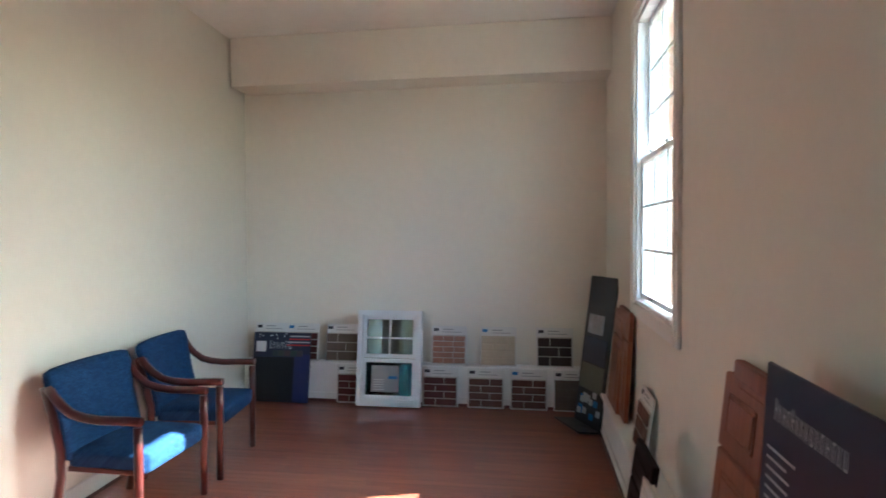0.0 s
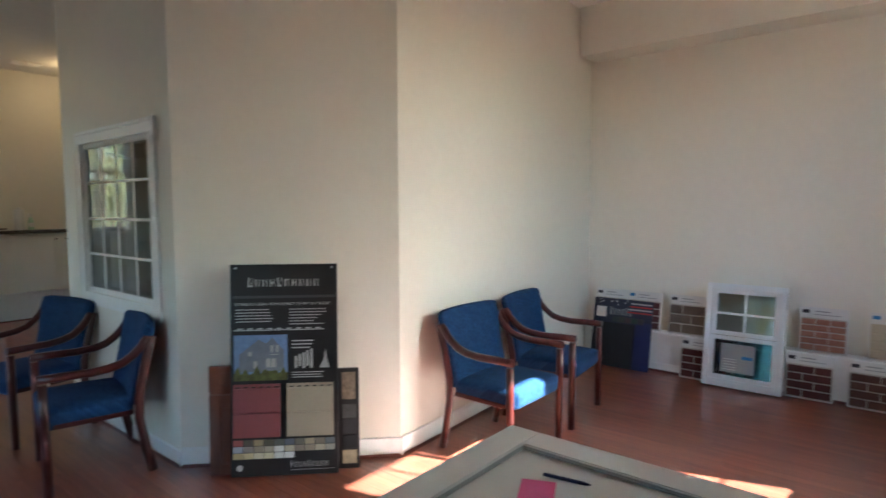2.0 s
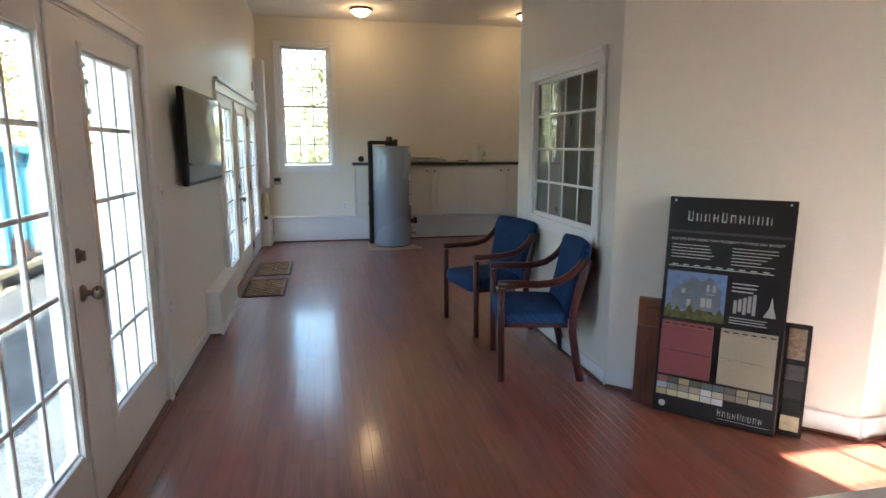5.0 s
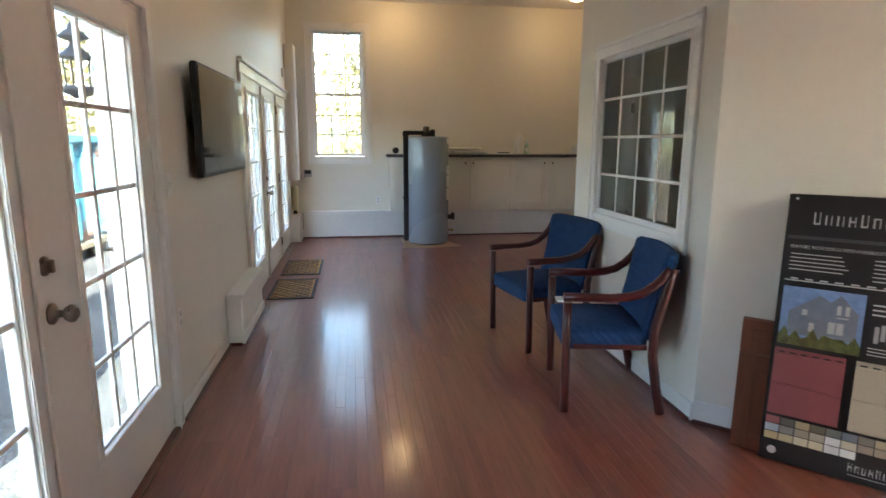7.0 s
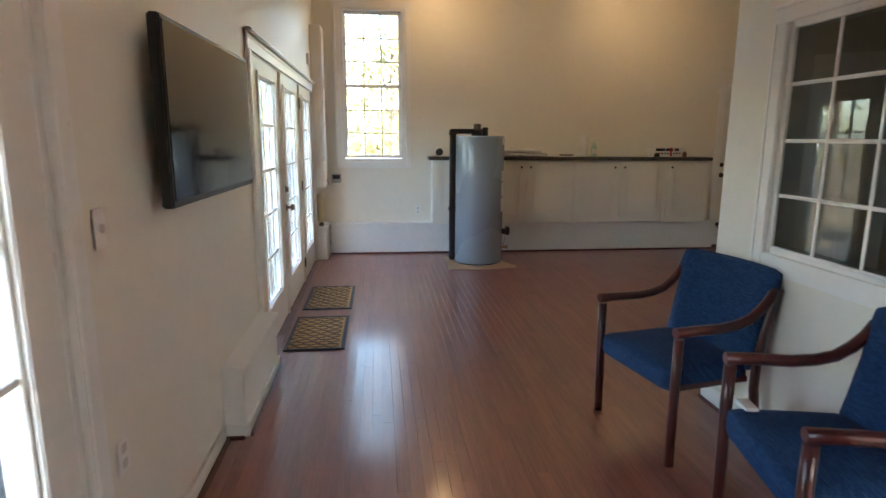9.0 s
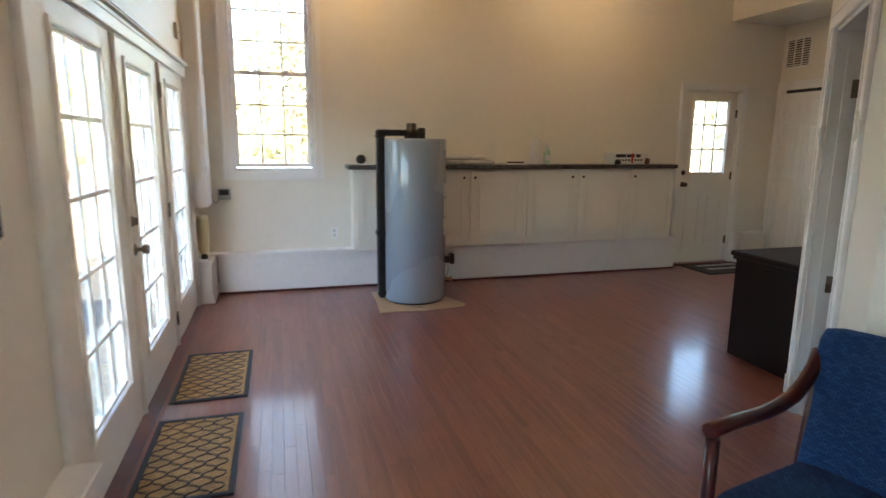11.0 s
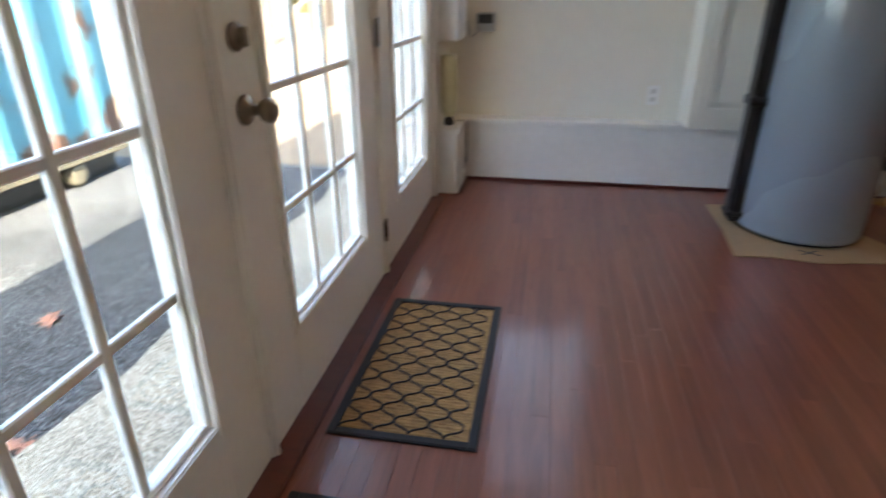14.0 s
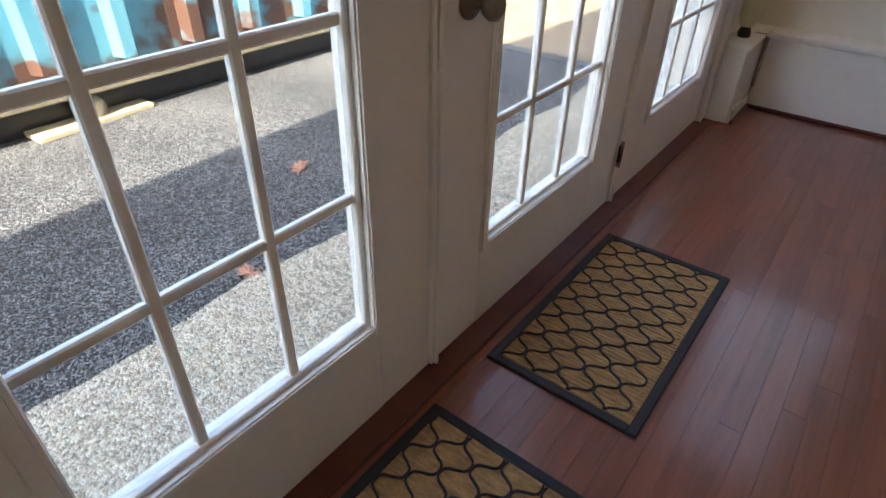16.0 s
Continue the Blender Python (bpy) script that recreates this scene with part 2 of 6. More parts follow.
def sweep(bm, points, w, d, n=8, square=False, up=(0, 0, 1)):
    """A bar of section w by d along points."""
    pts = [Vector(p) for p in points]
    rings = []
    for i, p in enumerate(pts):
        t = (pts[min(i + 1, len(pts) - 1)] - pts[max(i - 1, 0)]).normalized()
        side = t.cross(Vector(up))
        side = side.normalized() if side.length > 1e-4 else Vector((1, 0, 0))
        top = side.cross(t).normalized()
        ring = []
        for k in range(n):
            a = 2 * math.pi * (k + 0.5) / n
            c, s = math.cos(a), math.sin(a)
            if square:
                q = max(abs(c), abs(s)) * 0.92 + 0.08
                c, s = c / q, s / q
            ring.append(bm.verts.new(p + side * (c * w / 2) + top * (s * d / 2)))
        rings.append(ring)
    for a, b in zip(rings, rings[1:]):
        for k in range(n):
            f = bm.faces.new((a[k], a[(k + 1) % n], b[(k + 1) % n], b[k]))
            f.smooth = True
    bm.faces.new(rings[0][::-1])
    bm.faces.new(rings[-1])


def mesh_of(name, bm, mat):
    bmesh.ops.recalc_face_normals(bm, faces=bm.faces)
    me = bpy.data.meshes.new(name)
    bm.to_mesh(me)
    bm.free()
    me.materials.append(mat)
    return me


def part(name, bm, mat, parent, label=""):
    ob = new(name, mesh_of(name, bm, mat))
    ob.parent = parent
    if label:
        ob["label"] = label
    return ob


def thing(name, label, category, m=Matrix(), group=""):
    ob = new(name)
    ob.empty_display_size = 0.1
    ob.matrix_world = m
    return tagged(ob, label, category, group)


def solid(name, bm, mat, label, category, m=Matrix(), group="", kind=""):
    ob = new(name, mesh_of(name, bm, mat))
    ob.matrix_world = m
    return tagged(ob, label, category, group, kind)


def structure(name, bm, mat, label, category):
    return solid(name, bm, mat, label, category, kind="structure")


def lettering(text, size, mat, parent, m, name="lettering", width=None, depth=0.0008):
    cu = bpy.data.curves.new("letters", "FONT")
    cu.body, cu.size, cu.extrude = text, size, depth
    cu.align_x = "LEFT"
    tmp = new("letters", cu)
    me = bpy.data.meshes.new_from_object(tmp.evaluated_get(bpy.context.evaluated_depsgraph_get()))
    bpy.data.objects.remove(tmp)
    bpy.data.curves.remove(cu)
    if width:
        xs = [v.co.x for v in me.vertices]
        k = width / (max(xs) - min(xs))
        for v in me.vertices:
            v.co.x *= k
    me.materials.clear()
    me.materials.append(mat)
    ob = new(name, me)
    ob.parent = parent
    ob.matrix_local = m
    return ob


# ---- plan ----
CEIL = 3.43
FAR = 9.43       # far wall
EAST = 6.78      # closet wall
SHOW = 6.58      # wall behind the brick samples
SOUTH = -1.09    # wall with the sunny window
WEST = 0.02      # wall with the glazed doors
GROUND = -0.12


def wall(name, p0, p1, thick, z0, z1, openings, mat, label):
    """A wall whose room face runs from p0 to p1, with its thickness to the left of that way; openings are (s0, s1, z0, z1)."""
    bm = bmesh.new()
    p0, p1 = Vector(p0), Vector(p1)
    length = (p1 - p0).length
    d = (p1 - p0).normalized()
    nrm = Vector((-d.y, d.x))
    m = Matrix(((d.x, nrm.x, 0, p0.x), (d.y, nrm.y, 0, p0.y), (0, 0, 1, 0), (0, 0, 0, 1)))
    cuts = sorted({0.0, length, *[o[0] for o in openings], *[o[1] for o in openings]})
    for a, b in zip(cuts, cuts[1:]):
        hole = [o for o in openings if o[0] <= a + 1e-6 and o[1] >= b - 1e-6]
        if hole:
            if hole[0][2] > z0:
                box(bm, a, 0, z0, b, thick, hole[0][2])
            if hole[0][3] < z1:
                box(bm, a, 0, hole[0][3], b, thick, z1)
        else:
            box(bm, a, 0, z0, b, thick, z1)
    bm.transform(m)
    return structure(name, bm, mat, label, "wall")


TOP = 3.53
wall("wall_west", (WEST, SOUTH - 0.2), (WEST, FAR + 0.2), 0.2, -0.3, TOP,
     [(1.34 - SOUTH + 0.2, 3.415 - SOUTH + 0.2, 0.0, 2.03), (5.69 - SOUTH + 0.2, 8.88 - SOUTH + 0.2, 0.0, 2.01)], wall_paint, "cream painted plaster wall with glazed doors")
wall("wall_north", (WEST, FAR), (EAST + 0.2, FAR), 0.2, -0.3, TOP,
     [(0.348 - WEST, 1.128 - WEST, 1.185, 3.033), (5.43 - WEST, 6.208 - WEST, 0.0, 2.12)], wall_paint, "cream painted plaster wall with a window")
wall("wall_east", (EAST, FAR), (EAST, 6.07), 0.2, -0.3, TOP, [(FAR - 9.36, FAR - 8.04, 0.0, 2.15)], wall_paint, "cream painted plaster wall with a closet")
wall("wall_stair", (EAST, 6.07), (3.66, 6.07), 0.12, 0.0, TOP, [], wall_paint, "cream painted plaster wall behind the stairs")
DIAG = Vector((3.66 - 2.66, 6.07 - 4.90))
dl = DIAG.length
wall("wall_office_door", (3.66, 6.07), (2.66, 4.90), 0.12, 0.0, TOP, [(0.177 * dl, 0.68 * dl, 0.0, 2.05)], wall_paint, "cream painted diagonal wall with a door")
wall("wall_office_window", (2.66, 4.90), (2.66, 3.14), 0.12, 0.0, TOP, [(4.90 - 4.495, 4.90 - 3.40, 0.94, 2.0)], wall_paint, "cream painted wall with an interior window")
wall("wall_display", (2.66, 3.14), (3.60, 2.235), 0.12, 0.0, TOP, [], wall_paint, "cream painted diagonal wall")
wall("wall_chairs", (3.60, 2.235), (SHOW, 2.40), 0.12, 0.0, TOP, [], wall_paint, "cream painted wall behind chairs")
wall("wall_samples", (SHOW, 2.52), (SHOW, SOUTH - 0.2), 0.2, -0.3, TOP, [], wall_paint, "cream painted wall behind brick samples")
wall("wall_office_back", (6.72, 6.19), (6.72, 2.40), 0.12, -0.3, TOP, [], wall_paint, "plain wall closing the dark office")
wall("wall_south", (SHOW, SOUTH), (WEST, SOUTH), 0.2, -0.3, TOP, [(SHOW - 5.13, SHOW - 4.07, 1.135, 2.985)], wall_paint, "cream painted wall with a sunny window")

structure("ceiling", boxed(-0.18, SOUTH - 0.2, CEIL, EAST + 0.2, FAR + 0.2, CEIL + 0.1), ceiling_paint, "flat off-white painted ceiling", "ceiling")
structure("roof", boxed(-0.42, SOUTH - 0.2, TOP + 0.002, EAST + 0.2, FAR + 0.2, TOP + 0.12), ceiling_paint, "flat roof slab with an eave over the drive", "roof")
structure("floor", boxed(-0.18, SOUTH - 0.2, -0.2, EAST + 0.2, FAR + 0.2, -0.022), shoe_wood, "red oak strip floor with a satin finish", "floor")
structure("soffit_showroom", boxed(6.24, SOUTH + 0.002, 2.975, SHOW - 0.002, 2.36, CEIL - 0.002, 0.004), wall_paint, "cream painted boxed soffit", "soffit")
structure("soffit_hall", boxed(5.98, 7.9, 2.90, EAST - 0.002, FAR - 0.002, CEIL - 0.002, 0.004), wall_paint, "cream painted boxed soffit", "soffit")
structure("bulkhead", boxed(6.45, 7.25, 2.45, EAST - 0.003, 8.53, 2.898, 0.004), wall_paint, "cream painted duct bulkhead", "soffit")


# ---- trim ----
def ledge(name, x0, y0, x1, y1, top, lip):
    """The projecting painted footing wall with a thin cap; lip is the side that the cap overhangs."""
    bm = boxed(x0, y0, 0.0, x1, y1, top - 0.03, 0.004)
    c = [x0, y0, x1, y1]
    for i, dv in lip:
        c[i] += dv
    box(bm, c[0], c[1], top - 0.03, c[2], c[3], top, 0.006, 2)
    return structure(name, bm, ledge_paint, "white painted footing ledge along the wall", "ledge")


ledge("ledge_north", 0.16, 9.30, 5.33, FAR - 0.001, 0.40, [(1, -0.018)])
ledge("ledge_north_east", 6.30, 9.30, EAST - 0.11, FAR - 0.001, 0.40, [(1, -0.018)])
ledge("ledge_west_corner", WEST + 0.001, 8.97, 0.150, FAR - 0.001, 0.40, [(2, 0.018), (1, -0.018)])
ledge("ledge_west", WEST + 0.001, 4.675, 0.125, 5.59, 0.37, [(2, 0.018), (1, -0.018)])
ledge("ledge_samples", 6.46, SOUTH + 0.12, SHOW - 0.001, 2.38, 0.37, [(0, -0.034)])
ledge("ledge_south", WEST + 0.6, SOUTH + 0.001, SHOW - 0.001, -0.97, 0.325, [(3, 0.018)])


def skirting(name, p0, p1, side=1, h=0.10, white=True):
    """A white baseboard with a cherry shoe strip on the floor before it."""
    p0, p1 = Vector(p0), Vector(p1)
    d = (p1 - p0).normalized()
    nrm = Vector((-d.y, d.x)) * side
    m = Matrix(((d.x, nrm.x, 0, p0.x), (d.y, nrm.y, 0, p0.y), (0, 0, 1, 0), (0, 0, 0, 1)))
    n = (p1 - p0).length
    if white:
        bm = boxed(0, 0.001, 0, n, 0.014, h, 0.004, 2)
        bm.transform(m)
        structure(name, bm, trim_paint, "white painted baseboard", "baseboard")
    bm = boxed(0, 0.015 if white else 0.001, 0, n, 0.032 if white else 0.018, 0.02, 0.006, 2)
    bm.transform(m)
    structure(name + "_shoe", bm, shoe_wood, "cherry shoe moulding", "trim")


skirting("baseboard_west_1", (WEST, 3.515), (WEST, 4.65), -1, 0.085)
skirting("baseboard_office", (2.66, 3.14), (2.66, 4.90), 1, 0.10)
skirting("baseboard_display", (3.60, 2.235), (2.66, 3.14), 1, 0.12)
skirting("baseboard_chairs", (SHOW - 0.1, 2.395), (3.60, 2.235), 1, 0.12)
skirting("baseboard_ledge_west", (0.125, 4.675), (0.125, 5.59), -1, 0.075)
skirting("baseboard_ledge_end", (WEST, 4.675), (0.125, 4.675), -1, 0.075)
skirting("baseboard_ledge_corner", (0.150, 8.97), (0.150, 9.30), -1, 0.075)
skirting("baseboard_north", (0.16, 9.30), (5.33, 9.30), -1, white=False)
skirting("baseboard_north_east", (6.30, 9.30), (EAST - 0.11, 9.30), -1, white=False)
skirting("baseboard_samples", (6.46, SOUTH + 0.12), (6.46, 2.36), 1, 0.08)
skirting("baseboard_south", (0.62, -0.97), (6.46, -0.97), 1, 0.08)
skirting("baseboard_stair", (3.66, 6.07), (5.0, 6.07), 1, 0.12)


def casing(parent, x0, x1, z0, z1, w=0.085, d=0.018, sill=False, mat=None, crown=False):
    """Boards round an opening in the plane y = 0, proud towards -y."""
    mat = mat or trim_paint
    for a, b in ((x0 - w, x0), (x1, x1 + w)):
        bm = boxed(a, -d, z0 - (w if sill else 0), b, -0.001, z1 - 0.0005, 0.004, 2)
        box(bm, a + 0.012, -d - 0.006, z0 - (w if sill else 0), a + 0.030, -d + 0.001, z1 - 0.0005, 0.003)
        part("casing", bm, mat, parent)
    bm = boxed(x0 - w, -d, z1, x1 + w, -0.001, z1 + w, 0.004, 2)
    box(bm, x0 - w + 0.012, -d - 0.006, z1 + w - 0.03, x1 + w - 0.012, -d + 0.001, z1 + w - 0.012, 0.003)
    if crown:
        box(bm, x0 - w - 0.02, -d - 0.03, z1 + w, x1 + w + 0.02, -0.001, z1 + w + 0.03, 0.008, 2)
    part("casing", bm, mat, parent)
    if sill:
        part("apron", boxed(x0 + 0.0005, -d, z0 - w, x1 - 0.0005, -0.001, z0 - 0.0005, 0.004, 2), mat, parent)


def pane_grid(parent, x0, x1, z0, z1, cols, rows, y, bar=0.02, thick=0.012, mat=None, edge=0.012):
    """One sealed glass sheet with grille bars."""
    mat = mat or vinyl_white
    g = part("pane", boxed(x0, y - 0.002, z0, x1, y + 0.002, z1), glass, parent, "clear glass pane")
    g.visible_shadow = False
    for i in range(1, cols):
        x = x0 + (x1 - x0) * i / cols
        part("muntin", boxed(x - bar / 2, y - thick, z0, x + bar / 2, y + thick, z1, 0.003), mat, parent)
    for j in range(1, rows):
        z = z0 + (z1 - z0) * j / rows
        part("muntin", boxed(x0, y - thick + 0.0015, z - bar / 2, x1, y + thick - 0.0015, z + bar / 2, 0.003), mat, parent)
    if edge:
        bm = boxed(x0 - 0.001, y - 0.016, z0, x0 + edge, y + 0.016, z1, 0.003)
        box(bm, x1 - edge, y - 0.016, z0, x1 + 0.001, y + 0.016, z1, 0.003)
        box(bm, x0 + edge, y - 0.015, z0 - 0.001, x1 - edge, y + 0.015, z0 + edge, 0.003)
        box(bm, x0 + edge, y - 0.015, z1 - edge, x1 - edge, y + 0.015, z1 + 0.001, 0.003)
        part("glazing_bead", bm, mat, parent)


def framed(x0, x1, z0, z1, gx0, gx1, gz0, gz1, y0, y1, bevel=0.003):
    """A leaf with one rectangular hole."""
    bm = boxed(x0, y0, z0, gx0, y1, z1, bevel)
    box(bm, gx1, y0, z0, x1, y1, z1, bevel)
    box(bm, gx0, y0 + 0.0005, z0, gx1, y1 - 0.0005, gz0)
    box(bm, gx0, y0 + 0.0005, gz1, gx1, y1 - 0.0005, z1)
    return bm


def frame_strip(x0, x1, z0, z1, w, y0, y1, bevel=0.004):
    bm = boxed(x0 - w, y0, z0 - w, x0, y1, z1 + w, bevel, 2)
    box(bm, x1, y0, z0 - w, x1 + w, y1, z1 + w, bevel, 2)
    box(bm, x0, y0, z0 - w, x1, y1, z0, bevel, 2)
    box(bm, x0, y0, z1, x1, y1, z1 + w, bevel, 2)
    return bm


def sash_window(name, m, w, z0, z1, label):
    """A double-hung window; local x across from 0 to w, y outwards, room face of the wall at y = 0."""
    win = tagged(new(name), label, "window", "", "structure")
    win.matrix_world = m
    casing(win, -0.03, w + 0.03, z0 - 0.03, z1 + 0.03, 0.085, 0.02, True)
    bm = boxed(-0.03, 0.0, z0 - 0.03, 0.0, 0.16, z1 + 0.03)
    box(bm, w, 0.0, z0 - 0.03, w + 0.03, 0.16, z1 + 0.03)
    box(bm, 0, 0.0, z1, w, 0.16, z1 + 0.03)
    part("jamb", bm, vinyl_white, win)
    part("window_sill", boxed(0, -0.012, z0 - 0.03, w, 0.16, z0, 0.004), vinyl_white, win)
    mid = (z0 + z1) / 2
    for a, b, y in ((z0, mid + 0.02, 0.045), (mid - 0.02, z1, 0.085)):
        sash = part("sash", frame_strip(0.035, w - 0.035, a + 0.04, b - 0.035, 0.034, y - 0.018, y + 0.018), vinyl_white, win)
        pane_grid(sash, 0.035, w - 0.035, a + 0.04, b - 0.035, 3, 3, y, 0.016, 0.008, None, 0)
    for x in (w * 0.3, w * 0.7):
        bm = bmesh.new()
        lathe(bm, [(0.02, 0), (0.02, 0.012), (0.008, 0.016)], (x, 0.035, mid + 0.02), 10)
        box(bm, x - 0.03, 0.028, mid + 0.03, x + 0.012, 0.042, mid + 0.038, 0.002)
        part("sash_lock", bm, vinyl_white, win)
    return win


def face(x, y, way):
    """Local x along the wall to the right as seen from the room, y outwards, through (x, y)."""
    return pose(x, y, 0, 0, 0, way)


sash_window("window_1", face(0.378, FAR, 0), 0.72, 1.215, 3.003, "white vinyl double-hung window with grilles")
sash_window("window_2", face(5.10, SOUTH, 180), 1.0, 1.165, 2.955, "white vinyl double-hung window in full sun")


def round_knob(parent, x, y, z, mat, way=-1):
    bm = bmesh.new()
    lathe(bm, [(0.033, 0), (0.033, 0.006), (0.026, 0.012), (0.012, 0.016), (0.011, 0.035), (0.022, 0.042), (0.028, 0.054), (0.026, 0.066), (0.014, 0.074)], (0, 0, 0), 18)
    bm.transform(pose(x, y, z, 90 if way < 0 else -90))
    return part("knob", bm, mat, parent, "antique nickel door knob")


def deadbolt(parent, x, y, z, mat):
    bm = bmesh.new()
    lathe(bm, [(0.03, 0), (0.03, 0.006), (0.022, 0.012), (0.01, 0.015)], (0, 0, 0), 16)
    box(bm, -0.006, -0.02, 0.012, 0.006, 0.02, 0.03, 0.003)
    bm.transform(pose(x, y, z, 90))
    part("deadbolt", bm, mat, parent, "antique nickel thumb turn")


def hinge(parent, x, y, z, mat):
    bm = boxed(x - 0.02, y - 0.003, z - 0.045, x + 0.02, y, z + 0.045, 0.002)
    lathe(bm, [(0.007, -0.05), (0.007, 0.05)], (x, y - 0.006, z), 8)
    part("hinge", bm, mat, parent, "antique nickel hinge")


def french_leaf(parent, x0, x1, gx0, gx1, z0, z1, gz0, gz1):
    leaf = part("leaf", framed(x0, x1, z0, z1, gx0 - 0.02, gx1 + 0.02, gz0 - 0.02, gz1 + 0.02, -0.002, 0.042), door_paint, parent, "white painted glazed door leaf")
    part("glazing_frame", frame_strip(gx0, gx1, gz0, gz1, 0.028, -0.012, 0.052), door_paint, leaf)
    pane_grid(leaf, gx0, gx1, gz0, gz1, 3, 5, 0.02, 0.02, 0.009, door_paint)
    return leaf


# Glazed doors: local x runs along +y of the room, so local y points west
def west_face(y):
    return Matrix(((0, -1, 0, WEST), (1, 0, 0, y), (0, 0, 1, 0), (0, 0, 0, 1)))


door = tagged(new("door_1"), "pair of white glazed french doors, closed", "door", "", "structure")
door.matrix_world = west_face(0)
casing(door, 1.34, 3.415, 0.0, 2.01, 0.095, 0.02)
bm = boxed(1.34, -0.001, 0, 1.365, 0.14, 2.03)
box(bm, 3.392, -0.001, 0, 3.415, 0.14, 2.03)
box(bm, 1.365, -0.001, 1.995, 3.392, 0.14, 2.03)
part("jamb", bm, trim_paint, door)
part("threshold", boxed(1.34, -0.03, 0.0, 3.415, 0.14, 0.028, 0.006), shoe_wood, door, "dark cherry threshold")
french_leaf(door, 1.37, 2.335, 1.63, 2.25, 0.03, 1.99, 0.325, 1.865)
leaf = french_leaf(door, 2.340, 3.387, 2.625, 3.235, 0.03, 1.99, 0.325, 1.865)
part("astragal", boxed(2.318, -0.014, 0.03, 2.356, -0.003, 1.99, 0.003), door_paint, door)
round_knob(leaf, 2.405, -0.003, 0.92, brass_old)
deadbolt(leaf, 2.395, -0.003, 1.07, brass_old)

door = tagged(new("door_2"), "three-panel white glazed door set, closed", "door", "", "structure")
door.matrix_world = west_face(0)
casing(door, 5.69, 8.88, 0.0, 1.99, 0.09, 0.022, crown=True)
bm = boxed(5.69, -0.001, 0, 5.708, 0.14, 2.01)
box(bm, 8.86, -0.001, 0, 8.88, 0.14, 2.01)
box(bm, 5.708, -0.001, 1.98, 8.86, 0.14, 2.01)
part("jamb", bm, trim_paint, door)
part("threshold", boxed(5.69, -0.075, 0.0, 8.88, 0.14, 0.012, 0.005, 2), shoe_wood, door, "dark cherry threshold")
french_leaf(door, 5.710, 6.707, 5.914, 6.511, 0.014, 1.978, 0.29, 1.87)
leaf = french_leaf(door, 6.737, 7.808, 6.941, 7.568, 0.014, 1.978, 0.29, 1.87)
french_leaf(door, 7.838, 8.858, 8.075, 8.70, 0.014, 1.978, 0.29, 1.87)
for x in (6.722, 7.823):
    bm = boxed(x - 0.015, -0.012, 0.014, x + 0.015, 0.05, 1.978, 0.004)
    box(bm, x - 0.006, -0.02, 0.014, x + 0.006, -0.011, 1.978, 0.003)
    part("mullion", bm, door_paint, door)
round_knob(leaf, 6.82, -0.003, 0.90, brass_old)
deadbolt(leaf, 6.82, -0.003, 1.05, brass_old)
for z in (0.22, 1.0, 1.8):
    hinge(leaf, 7.811, -0.013, z, brass_old)

# Office window
win = tagged(new("window_3"), "white-cased fixed interior window into a dark office", "window", "", "structure")
win.matrix_world = face(2.66, 4.495, -90)
casing(win, 0, 1.095, 0.94, 2.0, 0.09, 0.022, True)
part("jamb", frame_strip(0.025, 1.07, 0.965, 1.975, 0.025, 0.0, 0.12), trim_paint, win)
pane_grid(win, 0.025, 1.07, 0.965, 1.975, 4, 4, 0.014, 0.018, 0.006, trim_paint, 0.010)

# Office door, open inwards
door = tagged(new("door_3"), "white interior door standing open into the office", "door", "", "structure")
dang = math.degrees(math.atan2(-DIAG.y, -DIAG.x))
door.matrix_world = pose(3.66, 6.07, 0, 0, 0, dang)
a, b = 0.177 * dl, 0.68 * dl
casing(door, a + 0.0, b, 0.0, 2.05, 0.085, 0.02)
bm = boxed(a, 0, 0, a + 0.02, 0.12, 2.05)
box(bm, b - 0.02, 0, 0, b, 0.12, 2.05)
box(bm, a + 0.02, 0, 2.03, b - 0.02, 0.12, 2.05)
box(bm, a + 0.02, 0.05, 0, a + 0.032, 0.08, 2.03)
part("jamb", bm, trim_paint, door)
leaf = part("leaf", boxed(a + 0.035, 0.125, 0.012, a + 0.07, 0.80, 2.03, 0.003), door_paint, door)
for z in (0.25, 0.75, 1.75):
    bm = boxed(a + 0.02, 0.085, z - 0.045, a + 0.023, 0.118, z + 0.045, 0.001)
    lathe(bm, [(0.007, -0.047), (0.007, 0.047)], (a + 0.03, 0.122, z), 8)
    box(bm, a + 0.036, 0.121, z - 0.045, a + 0.066, 0.1245, z + 0.045, 0.001)
    part("hinge", bm, brass_old, leaf, "antique nickel hinge")

# Outside door on the far wall
door = tagged(new("door_4"), "white exterior door with a nine-lite window", "door", "", "structure")
door.matrix_world = face(0, FAR, 0)
casing(door, 5.43, 6.208, 0.0, 2.12, 0.085, 0.02)
bm = boxed(5.43, 0, 0, 5.45, 0.14, 2.12)
box(bm, 6.188, 0, 0, 6.208, 0.14, 2.12)
box(bm, 5.45, 0, 2.10, 6.188, 0.14, 2.12)
part("jamb", bm, trim_paint, door)
leaf = part("leaf", framed(5.452, 6.186, 0.03, 2.098, 5.545, 6.105, 1.105, 2.03, 0.02, 0.062), door_paint, door)
part("glazing_frame", frame_strip(5.575, 6.075, 1.135, 2.0, 0.03, 0.008, 0.07), door_paint, leaf)
pane_grid(leaf, 5.575, 6.075, 1.135, 2.0, 3, 3, 0.04, 0.02, 0.009)
for x in (5.55, 5.86):
    part("panel", frame_strip(x + 0.02, x + 0.19, 0.25, 0.85, 0.02, 0.012, 0.021), door_paint, leaf)
